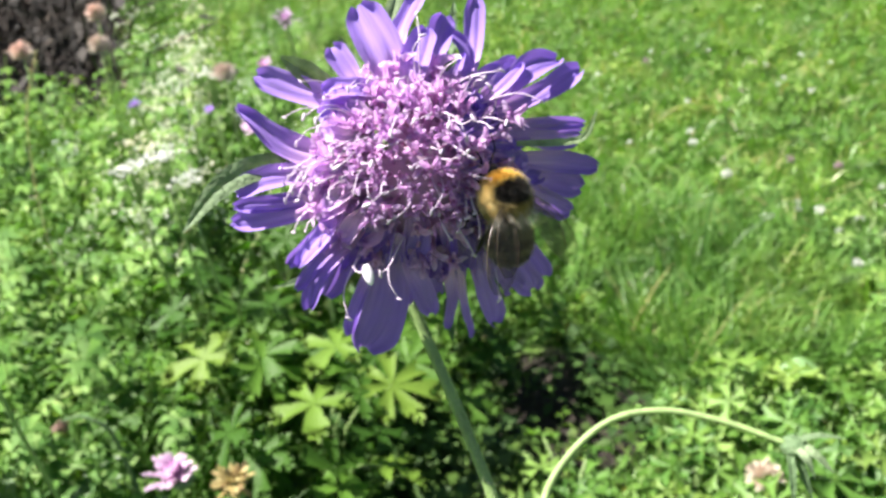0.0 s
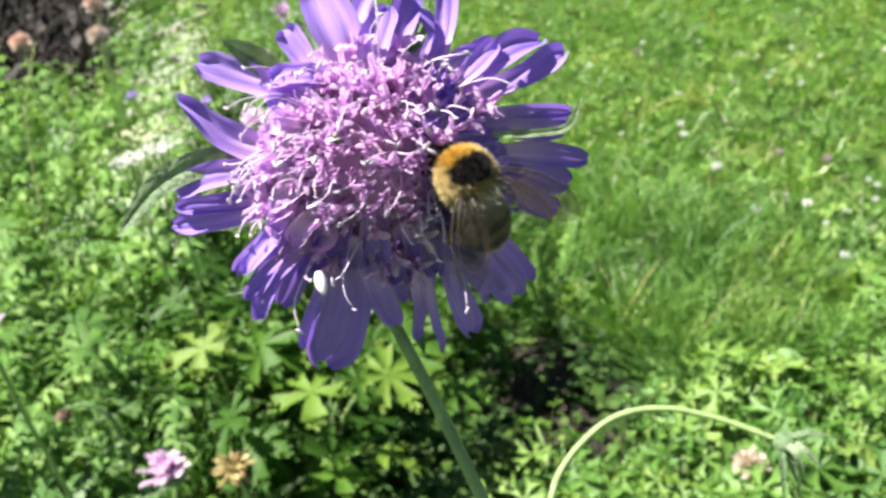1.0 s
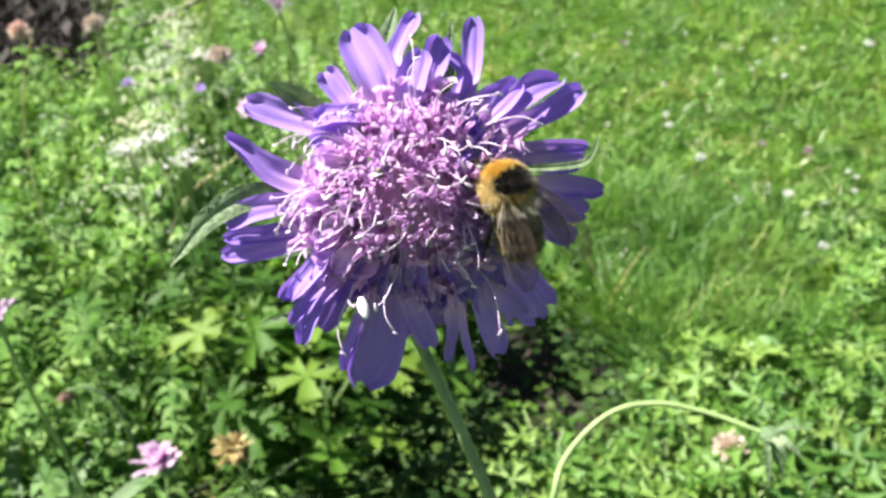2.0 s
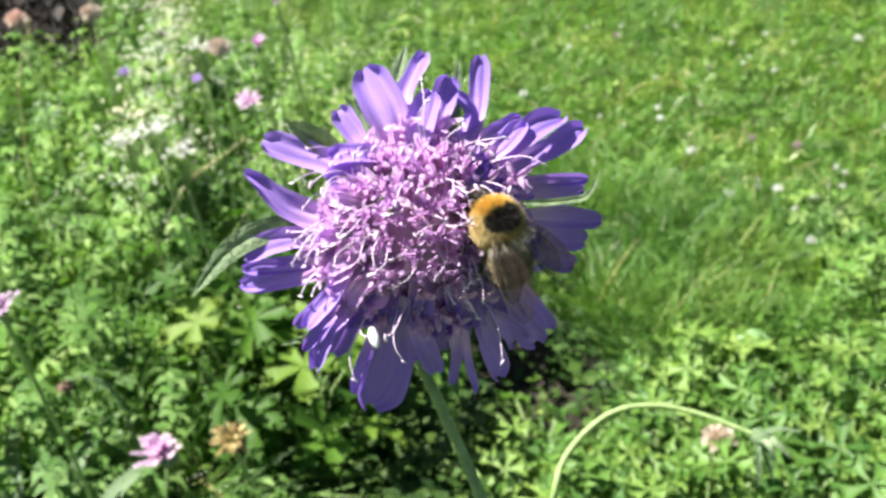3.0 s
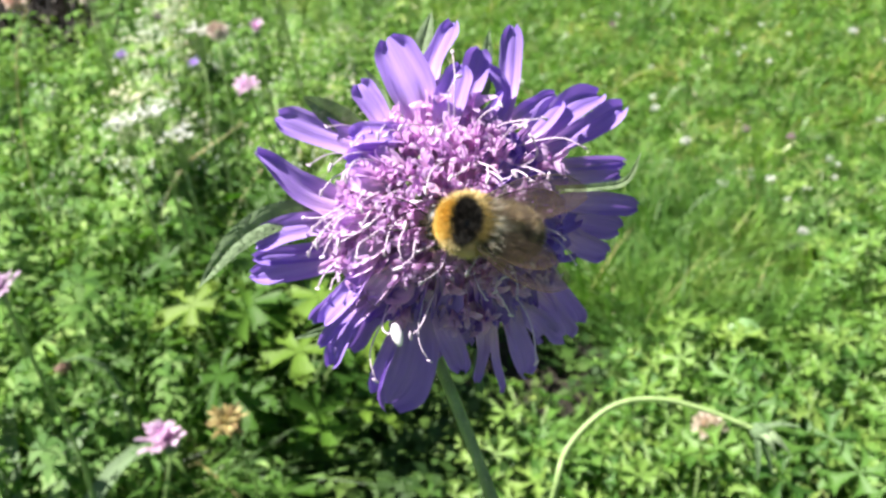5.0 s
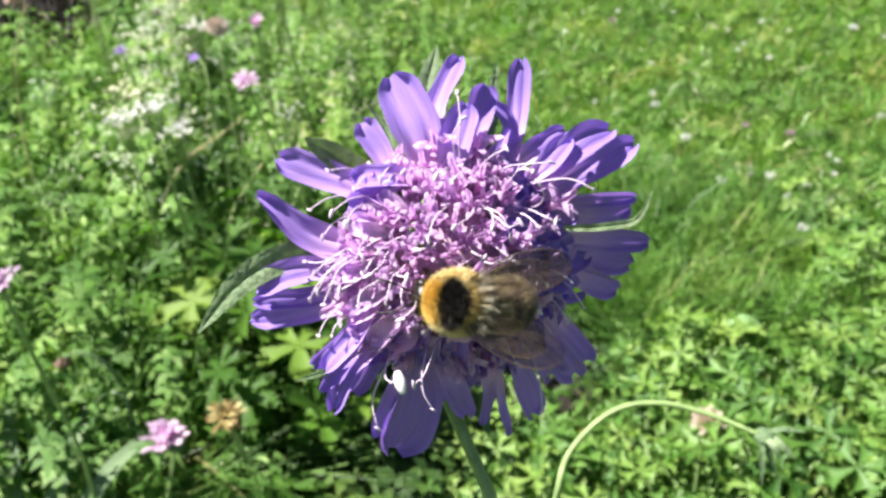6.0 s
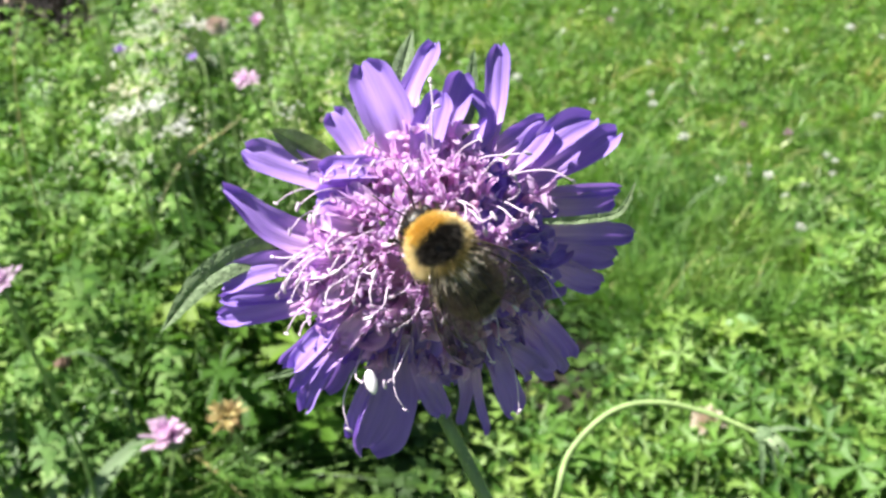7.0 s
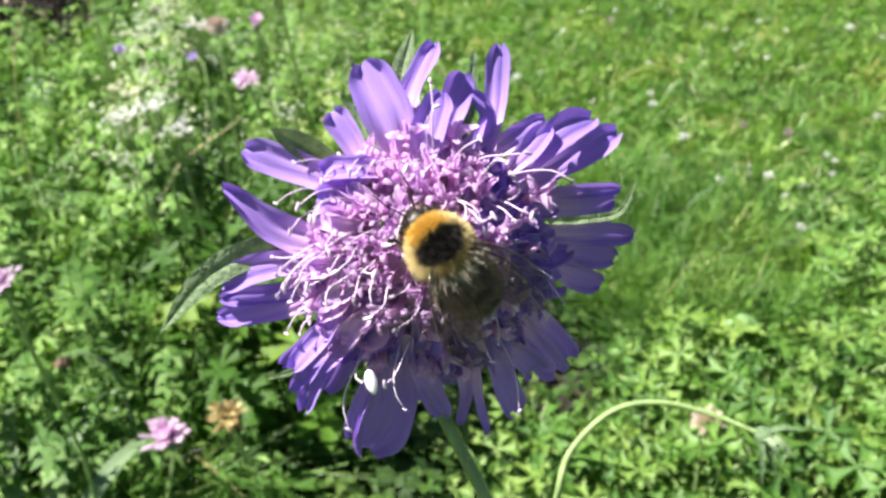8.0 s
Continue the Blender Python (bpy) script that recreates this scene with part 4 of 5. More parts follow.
def meadow():
    r = np.random.default_rng(21)
    leaves, flowers = Pile(), Pile()
    for k in range(5):
        V, F, B, G = whorl_stalk(k, 5)
        xy = spread(150, 30 + k, -2.3, 0.3, 0.42, 2.6, in_meadow)
        n = len(xy)
        P = np.column_stack([xy, np.zeros(n)])
        T = np.column_stack([r.normal(0, 0.16, n), r.normal(0, 0.16, n), r.uniform(0, 6.3, n)])
        S = r.uniform(0.14, 0.25, n) * near_edge(xy)
        leaves.add(*scatter(V, F, P, T, S))
        blooms = (xy[:, 0] > -0.33 * xy[:, 1]) | (r.uniform(size=n) < 0.10)
        flowers.add(*scatter(B, G, P[blooms], T[blooms], S[blooms]))
    for k in range(3):
        V, F, B, G = whorl_stalk(40 + k, 60)
        n = 9
        y = r.uniform(0.72, 1.40, n)
        xy = np.column_stack([-0.325 * (0.83 * y + 0.22) + r.normal(0, 0.022, n), y])
        P = np.column_stack([xy, np.zeros(n)])
        T = np.column_stack([r.normal(0, 0.08, n), r.normal(0, 0.08, n), r.uniform(0, 6.3, n)])
        S = r.uniform(0.17, 0.27, n)
        leaves.add(*scatter(V, F, P, T, S))
        flowers.add(*scatter(B, G, P, T, S))
    for k in range(4):
        V, F, B, G = whorl_stalk(46 + k, 8)
        n = 90
        y = r.uniform(0.72, 1.9, n)
        P = np.column_stack([edge_x(y) + r.normal(-0.08, 0.09, n), y, np.zeros(n)])
        T = np.column_stack([r.normal(0, 0.25, n), r.normal(0, 0.25, n), r.uniform(0, 6.3, n)])
        S = r.uniform(0.08, 0.14, n)
        leaves.add(*scatter(V, F, P, T, S))
        flowers.add(*scatter(B, G, P, T, S))
    for k in range(4):
        V, F, B, G = whorl_stalk(90 + k, 14)
        n = 46
        xy = np.maximum(np.array([-0.26, 1.05]) + r.normal(size=(n, 2)) * (0.13, 0.22), (-9, 0.80))
        P = np.column_stack([xy, np.zeros(n)])
        T = np.column_stack([r.normal(0, 0.2, n), r.normal(0, 0.2, n), r.uniform(0, 6.3, n)])
        S = r.uniform(0.13, 0.22, n)
        leaves.add(*scatter(V, F, P, T, S))
        flowers.add(*scatter(B, G, P, T, S))
    tagged(leaves.part("bedstraw_leaves", HERB), "upright bedstraw stalks with whorls of narrow leaves", "wild plants", kind="stuff")
    tagged(flowers.part("bedstraw_blossom", CREAM), "tiny cream white bedstraw blossoms over the meadow", "wild flowers", kind="stuff")
    shoots = Pile()
    for k in range(5):
        V, F = sprig(50 + k)
        xy = spread(1050, 60 + k, -2.3, 0.3, 0.40, 2.6, in_meadow)
        n = len(xy)
        P = np.column_stack([xy, np.zeros(n)])
        T = np.column_stack([r.normal(0, 0.22, n), r.normal(0, 0.22, n), r.uniform(0, 6.3, n)])
        shoots.add(*scatter(V, F, P, T, r.uniform(0.09, 0.20, n) * near_edge(xy)))
    for k in range(4):
        V, F = sprig(66 + k)
        n = 420
        y = r.uniform(0.66, 2.0, n)
        P = np.column_stack([edge_x(y) + r.normal(-0.07, 0.10, n), y, np.zeros(n)])
        T = np.column_stack([r.normal(0, 0.35, n), r.normal(0, 0.35, n), r.uniform(0, 6.3, n)])
        shoots.add(*scatter(V, F, P, T, r.uniform(0.06, 0.11, n)))
    for k in range(4):
        V, F = sprig(140 + k)
        n = 230
        P = np.column_stack([r.normal(-0.31, 0.08, n), r.normal(0.93, 0.17, n), np.zeros(n)])
        T = np.column_stack([r.normal(0, 0.25, n), r.normal(0, 0.25, n), r.uniform(0, 6.3, n)])
        shoots.add(*scatter(V, F, P, T, r.uniform(0.10, 0.17, n)))
    tagged(shoots.part("leafy_shoots", HERB), "dense leafy green shoots of meadow herbs", "wild plants", kind="stuff")
    xy = spread(42000, 71, -2.3, 0.3, 0.40, 2.7, in_meadow)
    V, F = blades(xy, 0.15 * near_edge(xy), 0.0034, 0.95, 72)
    tagged(part("meadow_grass", V, F, GRASS), "uncut meadow grass between the wild flowers", "grass", kind="stuff")
    # feathery grass and shoots at the meadow's near side and between the buttercups
    xy = np.concatenate([np.column_stack([r.uniform(-0.55, -0.19, 8500), r.uniform(0.40, 0.95, 8500)]), np.column_stack([r.uniform(0.03, 0.50, 900), r.uniform(0.44, 0.70, 900)])])
    xy = xy[~dark_gap(xy[:, 0], xy[:, 1])]
    V, F = blades(xy, np.where(xy[:, 0] < 0, 0.15, 0.07), 0.0030, 0.9, 73)
    tagged(part("feathery_grass", V, F, DEEP_GRASS), "soft green grass growing through the herbs", "grass", kind="stuff")
    low = Pile()
    for k in range(3):
        V, F = sprig(120 + k, 12, 0.2, 0.04)
        n = 36
        P = np.column_stack([r.uniform(0.03, 0.50, n), r.uniform(0.43, 0.72, n), np.zeros(n)])
        P = P[~dark_gap(P[:, 0], P[:, 1])]
        n = len(P)
        T = np.column_stack([r.normal(0, 0.3, n), r.normal(0, 0.3, n), r.uniform(0, 6.3, n)])
        low.add(*scatter(V, F, P, T, r.uniform(0.06, 0.11, n)))
    tagged(low.part("low_shoots", CLOVER), "low leafy shoots between the buttercups", "wild plants", kind="stuff")
    V0, F0 = trefoil()
    xy = spread(7000, 74, -2.3, 0.3, 0.40, 2.6, in_meadow)
    n = len(xy)
    P = np.column_stack([xy, r.uniform(0.05, 0.16, n) * near_edge(xy)])
    T = np.column_stack([r.normal(0, 0.4, n), r.normal(0, 0.4, n), r.uniform(0, 6.3, n)])
    V, F = scatter(V0, F0, P, T, r.uniform(0.006, 0.012, n))
    tagged(part("meadow_trefoil", V, F, CLOVER), "trefoil leaves low in the meadow", "clover", kind="stuff")


def lobed_leaf(seed, lobes, cut, teeth, fold, narrow):
    """A palmate leaf of unit radius, stalk at the origin, lobes folded along their ribs."""
    r = random.Random(seed)
    V, F, UV = [(0, 0, 0)], [], [(0.5, 0)]
    span = radians(150)
    profile = [(cut, 0.085), (0.50, 0.15 * narrow), (0.66, 0.235 * narrow), (0.71, 0.16 * narrow), (0.83, 0.17 * narrow), (0.87, 0.085 * narrow), (1.0, 0.0)]
    if teeth == 3:
        web = cut * math.tan(span / (lobes - 1)) * 1.0
        g = narrow * web / 0.27
        profile = [(cut, 0.8 * web), (0.45, 0.20 * g), (0.60, 0.27 * g), (0.78, 0.31 * g), (0.68, 0.15 * g), (0.92, 0.20 * g), (0.82, 0.10 * g), (0.90, 0.06 * g), (1.0, 0.0)]
    if teeth == 2:
        profile = [(cut, 0.045), (0.40, 0.07 * narrow), (0.56, 0.13 * narrow), (0.82, 0.25 * narrow), (0.68, 0.10 * narrow), (0.82, 0.075 * narrow), (1.0, 0.0)]
    if not teeth:
        profile = [(cut, 0.085), (0.50, 0.13 * narrow), (0.66, 0.19 * narrow), (0.78, 0.16 * narrow), (0.88, 0.10 * narrow), (0.95, 0.05 * narrow), (1.0, 0.0)]
    for k in range(lobes):
        f = 2 * k / (lobes - 1) - 1
        a, L = f * span + r.uniform(-0.06, 0.06), (1 - 0.28 * abs(f) ** 1.5) * r.uniform(0.9, 1.08)
        droop = r.uniform(0.05, 0.28)
        c, s = math.cos(a), math.sin(a)
        o = len(V)
        for d, w in profile:
            for side in (-1, 0, 1):
                x, y = d * L, side * w * L * r.uniform(0.88, 1.12)
                if side == 0 and d < 0.99:
                    x *= 0.97
                z = fold * abs(side) * w - droop * d * d + 0.08 * d + 0.012 * r.uniform(-1, 1)
                V.append((x * c - y * s, x * s + y * c, z))
                UV.append((0.5 + 0.5 * side, d))
        for i in range(len(profile) - 1):
            q = o + 3 * i
            F += [(q, q + 1, q + 4, q + 3), (q + 1, q + 2, q + 5, q + 4)]
        F += [(0, o + 1, o), (0, o + 2, o + 1)]
    return V, F, UV


def leafy_plant(name, forms, count, reach, height, size, seed, label, group, face=(0, 0, 1)):
    """A low plant: each leaf on its own stalk from one crown."""
    r = random.Random(seed)
    base = new(name)
    tagged(base, label, "plant", group)
    for k in range(count):
        a, d = 2.39996 * k + r.uniform(-0.4, 0.4), reach * math.sqrt((k + 0.6) / count) * r.uniform(0.8, 1.15)
        top = Vector((d * math.cos(a), d * math.sin(a), height * r.uniform(0.55, 1.1) * (1 - 0.25 * d / reach)))
        line = arc([(0, 0, 0), (top.x * 0.35, top.y * 0.35, top.z * 0.75), top], 7)
        V, F = tube(line, [0.0011] * 7, 5, False)
        part("petiole", V, F, STEM, base)
        n = (Vector(face) * r.uniform(0.2, 1.2) + r.uniform(0.2, 0.9) * Vector((math.cos(a), math.sin(a), 0)) + Vector((r.uniform(-0.6, 0.6), r.uniform(-0.6, 0.6), 0.9))).normalized()
        out = Vector((math.cos(a), math.sin(a), 0))
        x = (out - n * out.dot(n)).normalized()
        m = Matrix((x, n.cross(x), n)).transposed().to_4x4()
        s = size * r.uniform(0.65, 1.2)
        put("leaf", forms[r.randrange(len(forms))], base, Matrix.Translation(top) @ m @ Matrix.Scale(s, 4))
    return base


def broad_leaves():
    big = [mesh_of("leaf", *lobed_leaf(k, 5 + 2 * (k % 2), 0.24, 3, 0.36, (1.3, 1.5, 1.2, 1.6)[k])[:2], LUSH) for k in range(4)]
    small = [mesh_of("leaf", *lobed_leaf(10 + k, 5, 0.12, 2, 0.5, (1.35, 1.55, 1.15, 1.6)[k])[:2], SUNLIT) for k in range(4)]
    label = "cranesbill plant with deeply lobed bright green leaves"
    kinds = [leafy_plant("cranesbill", big, 15, 0.085, 0.19, 0.041, 100 + k, label, "cranesbill plants") for k in range(3)]
    spots = ((-0.03, 0.745), (-0.05, 0.68), (-0.115, 0.535), (-0.185, 0.56), (-0.22, 0.60), (-0.14, 0.63), (-0.25, 0.68), (-0.17, 0.71), (-0.09, 0.60))
    r = random.Random(3)
    for k, (x, y) in enumerate(spots):
        m = pose(x, y, 0, 0, 0, r.uniform(0, 360))
        if k < 3:
            kinds[k].matrix_basis = m
        else:
            copy_thing(kinds[k % 3], m)
    label = "low buttercup plant with small palmate yellow-green leaves"
    kinds = [leafy_plant("buttercup_plant", small, 13, 0.06, 0.075 + 0.014 * k, 0.024 + 0.002 * k, 200 + k, label, "buttercup plants") for k in range(4)]
    done = 0
    for j in range(9):
        for i in range(11):
            x, y = 0.02 + 0.066 * i + r.uniform(-0.025, 0.025), 0.44 + 0.066 * j + r.uniform(-0.025, 0.025)
            hole = dark_gap(x, y) or (x < 0.035 and y > 0.5)
            thin = r.random() < max(0, (y - 0.72) * 1.9 + (0.35 - x) * 0.9)
            if y > 0.645 and x < 0.40 or y > 0.60 and x < 0.16 or y > 0.70 and r.random() < 0.5:
                continue
            if hole or thin or abs(x) > 0.62 * y + 0.16:
                continue
            m = pose(x, y, 0, 0, 0, r.uniform(0, 360))
            if done < 4:
                kinds[done].matrix_basis = m
            else:
                copy_thing(kinds[r.randrange(4)], m)
            done += 1


def clover_head(at, size, mat, label, seed, name="clover_blossom", group="clover blossoms", bits=46):
    """A round clover blossom of many little florets on a thin stalk."""
    r = np.random.default_rng(seed)
    base = new(name)
    base.location = (at[0], at[1], 0)
    tagged(base, label, "flower", group)
    V, F = tube(arc([(0.004, 0.003, 0), (0.002, 0, at[2] * 0.6), (0, 0, at[2])], 6), [0.0008] * 6, 5)
    part("stalk", V, F, STEM, base)
    pile = Pile()
    for k in range(bits):
        z = 1 - (1.5 if bits < 60 else 1.85) * (k + 0.5) / bits
        a, q = k * 2.39996, math.sqrt(max(0, 1 - z * z))
        d = Vector((q * math.cos(a), q * math.sin(a), z * 0.9)) + Vector(r.normal(size=3)) * 0.08
        s = d.orthogonal().normalized() * size * 0.17
        u = d.cross(s).normalized() * size * 0.10
        c = Vector((0, 0, at[2]))
        e = c + d * size * r.uniform(0.85, 1.1)
        b = c + d * size * 0.35
        pile.add([b - s * 0.4, b + s * 0.4, e + s + u, e + d * size * 0.15, e - s + u, e - u], [(0, 1, 2, 3), (0, 3, 4), (0, 5, 1)])
    pile.part("blossom", mat, base, smooth=False)


def clovers():
    spots = ((0.468, 0.978), (0.428, 0.876), (0.253, 0.677), (0.374, 0.602), (0.429, 1.005), (0.343, 1.117), (0.325, 1.268), (0.363, 0.993),
             (0.755, 1.566), (0.649, 1.186), (0.321, 1.226), (0.62, 1.02), (0.82, 1.46), (0.52, 0.79), (0.12, 1.33))
    for k, (x, y) in enumerate(spots):
        clover_head((x, y, 0.040), 0.0046 + 0.0011 * (k % 3), WHITE, "small white clover blossom in the lawn", 300 + k)
    r = random.Random(41)
    for k in range(22):
        y = r.uniform(0.9, 1.8)
        clover_head((r.uniform(0.10, 0.50 * y + 0.05), y, 0.038), 0.0034 + 0.0006 * (k % 3), WHITE, "tiny white clover blossom in the lawn", 420 + k, bits=30)
    clover_head((0.213, 0.503, 0.093), 0.0125, FADED, "cream and pink faded clover blossom near the bud", 390)
    for k, (x, y) in enumerate(((0.448, 1.434), (0.438, 1.153), (0.504, 1.566), (0.316, 1.606), (0.496, 1.129))):
        clover_head((x, y, 0.040), 0.0055, ROSE, "small faded pink clover blossom in the lawn", 340 + k)


def far_scabious(at, size, seed, petals, mat, label, foot=None, shut=0.3):
    """Another scabious: a tuft of petals over a green cup, on a thin stem down to the ground."""
    r = random.Random(seed)
    at = Vector(at)
    foot = Vector(foot or (at.x + r.uniform(-0.03, 0.03), at.y + r.uniform(0.0, 0.05), 0))
    base = new("scabious_flower")
    base.location = foot
    tagged(base, label, "flower", "scabious flowers")
    c = at - foot
    V, F = tube(arc([(0, 0, 0), c * 0.5 + Vector((0.012, 0.01, 0)), c * 0.85 + Vector((0.006, 0, 0)), c], 14), [0.0013] * 14, 7)
    part("stem", V, F, STEM, base)
    V, F = ball(size * 0.42, size * 0.42, size * 0.3, c, 10, 7)
    part("cup", V, F, BRACT, base)
    axis = Vector((r.uniform(-0.3, 0.3), -0.35, 1)).normalized()
    turn = stand(c, axis)
    pile_v, pile_f, pile_uv, o = [], [], [], 0
    for k in range(petals):
        a, f = k * 2.39996, math.sqrt((k + 0.5) / petals)
        tilt = f * (1.45 - shut) + r.uniform(-0.28, 0.28)
        d = Vector((math.sin(tilt) * math.cos(a), math.sin(tilt) * math.sin(a), math.cos(tilt)))
        s = Vector((-math.sin(a), math.cos(a), 0)) * size * r.uniform(0.08, 0.15)
        n = d.cross(s).normalized() * size * 0.12
        b, L = d * size * 0.25, size * (0.55 + 0.5 * f) * r.uniform(0.6, 1.25)
        for u, w, q in ((0, 0.3, 0), (0.45, 0.9, 0.6), (0.8, 1.0, 0.3), (1.0, 0.45, -0.6)):
            for v in (-1, 0, 1):
                pile_v.append(turn @ (b + d * L * u + s * v * w + n * (q - 0.5 * abs(v))))
                pile_uv.append((0.5 + v / 2, u))
        for i in range(3):
            for j in range(2):
                q = o + 3 * i + j
                pile_f.append((q, q + 1, q + 4, q + 3))
        o += 12
    part("blossom", pile_v, pile_f, mat, base, "", True, pile_uv)
    return base


def meadow_flowers():
    pink = "pale pink scabious blossom on a thin stem in the meadow"
    far_scabious((-0.153, 0.691, 0.353), 0.0095, 1, 26, FAR_PETAL, pink, shut=0.9)
    far_scabious((-0.155, 0.646, 0.323), 0.010, 2, 30, FAR_PETAL, pink, shut=0.2)
    low = far_scabious((-0.175, 0.400, 0.179), 0.0165, 3, 74, FAR_PETAL, "half-open pink scabious blossom, lower than its neighbours", foot=(-0.25, 0.35, 0), shut=0.9)
    far_scabious((-0.2257, 0.359, 0.3346), 0.009, 4, 26, FAR_PETAL, pink)
    far_scabious((-0.153, 0.786, 0.366), 0.010, 5, 30, FAR_PETAL, pink, shut=0.3)
    clover_head((-0.183, 0.685, 0.356), 0.008, SEED, "faded greyish pink scabious head in the meadow", 6, "seed_head", "seed heads", 90)
    far_scabious((-0.146, 0.426, 0.174), 0.0115, 7, 58, DRY, "withered yellow-brown flower head among leaves", shut=0.3)
    for k, p in enumerate(((-0.354, 0.711, 0.373), (-0.321, 0.781, 0.356), (-0.34, 0.833, 0.371))):
        clover_head(p, 0.0085, SEED, "round pinkish tan seed head on a bare stalk", 20 + k, "seed_head", "seed heads", 90)
    for k, (x, y, z) in enumerate(((-0.31, 0.80, 0.29), (-0.25, 0.83, 0.27))):
        far_scabious((x, y, z), 0.006, 40 + k, 22, PETAL, "small violet scabious blossom deep in the meadow")
    return low


def umbel(at, width, seed, dots=3, dot=0.0017):
    """A flat white flower cluster on branching stalks."""
    r = random.Random(seed)
    base = new("yarrow")
    base.location = (at[0], at[1], 0)
    tagged(base, "flat-topped white yarrow cluster standing in the meadow", "flower", "yarrow flowers")
    fork = Vector((0, 0, at[2] - 0.035))
    V, F = tube(arc([(0, 0, 0), (0.006, 0.004, at[2] * 0.5), fork], 8), [0.0014] * 8, 6)
    part("stem", V, F, STEM, base)
    heads = Pile()
    for k in range(13):
        d, a = width * math.sqrt((k + 0.5) / 13), k * 2.4
        e = Vector((d * math.cos(a), d * math.sin(a), at[2] - 6 * d * d + r.uniform(-0.003, 0.003)))
        part("ray", *tube([fork, fork.lerp(e, 0.6) + Vector((0, 0, -0.004)), e], [0.0007] * 3, 4, False), STEM, base)
        for j in range(dots):
            b = e + Vector((r.uniform(-0.004, 0.004), r.uniform(-0.004, 0.004), r.uniform(0, 0.002)))
            heads.add(*ball(dot, dot, dot * 0.65, b, 6, 4))
    heads.part("blossom", WHITE, base)


def nodding_bud():
    """A scabious bud that hangs from an arching stem, its bracts spread."""
    foot = Vector((0.0264, 0.1829, 0.0))
    base = new("nodding_scabious_bud")
    base.location = foot
    tagged(base, "green scabious bud nodding from an arched pale stem", "flower", "scabious flowers")
    line = [(0, 0, 0), (-0.002, -0.02, 0.2), (-0.0015, -0.040, 0.39), (0.001, -0.0426, 0.4328), (0.0047, -0.0347, 0.4404), (0.0145, -0.0291, 0.4481), (0.0251, -0.0290, 0.4514), (0.0363, -0.0328, 0.4518), (0.0475, -0.0389, 0.4509)]
    pts = arc(line, 60)
    V, F = tube(pts, [0.00095 - 0.000006 * i for i in range(60)], 10)
    stem = part("stem", V, F, STEM, base)
    hairs_on(pts[30:], 0.0007, 900, 0.0007, 12).part("hair", HAIR, stem)
    end = Vector(line[-1])
    V, F = ball(0.0026, 0.0026, 0.0018, end + Vector((0.0012, 0, -0.0006)), 12, 8)
    part("bud", V, F, BRACT, base)
    right, up, near = Vector((1, 0, 0)), Vector((0, 0.559, 0.829)), Vector((0, -0.829, 0.559))
    for k, (a, b, c, w) in enumerate(((16, 0.2, 0.85, 1.5), (-4, -0.2, 0.5, 2.2), (-22, 0.6, 0.62, 2.4), (-48, 0.9, 0.4, 1.8), (-66, 0.2, 0.7, 2.0), (-92, 0.5, 0.72, 1.5))):
        d = right * math.cos(radians(a)) + up * math.sin(radians(a))
        q = near * b * 0.004
        L = 0.0128 * c
        bent = -up * 0.0022
        me = bract_mesh([end / MM, (end + d * L * 0.5 + q) / MM, (end + d * L + q + bent) / MM], 1.25 * w, k, PALE_BRACT if k in (1, 2, 3) else BRACT)
        put("bract", me, base)
    return base


def dark_bed():
    """A bare soil bed with dead stalks at the meadow's far corner, its shade put into the colours."""
    n = 24
    V = [(-1.01 + 0.49 * (2 * i / n - 1) * (1 - abs(2 * j / n - 1) ** 5 * 0.8) - 0.72 * j / n + 0.12 * noise.noise((j * 0.35, 0, 9)), 1.3 + 1.9 * j / n + 0.12 * noise.noise((i * 0.35, 5, 9)), 0.02 + 0.05 * math.sin(math.pi * i / n) * math.sin(math.pi * j / n) + 0.02 * noise.noise((i * 0.6, j * 0.6, 3))) for j in range(n + 1) for i in range(n + 1)]
    F = [(j * (n + 1) + i, j * (n + 1) + i + 1, (j + 1) * (n + 1) + i + 1, (j + 1) * (n + 1) + i) for j in range(n) for i in range(n)]
    tagged(part("soil_bed", V, F, SHADED_SOIL), "bare mound of garden soil, coloured dark for shade", "soil", kind="structure")
    # stalks crowded and blackened to stand for the shade in this corner
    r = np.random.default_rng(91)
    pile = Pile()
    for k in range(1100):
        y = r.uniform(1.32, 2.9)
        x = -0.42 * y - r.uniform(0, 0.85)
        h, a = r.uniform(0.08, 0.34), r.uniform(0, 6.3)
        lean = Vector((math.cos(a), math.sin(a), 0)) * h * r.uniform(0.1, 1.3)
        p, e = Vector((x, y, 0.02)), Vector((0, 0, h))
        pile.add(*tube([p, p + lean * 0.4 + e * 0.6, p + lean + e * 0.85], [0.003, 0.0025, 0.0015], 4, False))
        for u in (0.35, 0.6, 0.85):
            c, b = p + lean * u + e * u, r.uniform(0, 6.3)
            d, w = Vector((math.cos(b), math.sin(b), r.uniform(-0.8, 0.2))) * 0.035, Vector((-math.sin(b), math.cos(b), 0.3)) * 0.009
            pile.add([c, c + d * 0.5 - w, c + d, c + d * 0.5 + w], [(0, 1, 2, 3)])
    tagged(pile.part("dead_stalks", DEAD), "dense thicket of withered stalks and leaves, blackened for shade", "dead plants", kind="stuff")


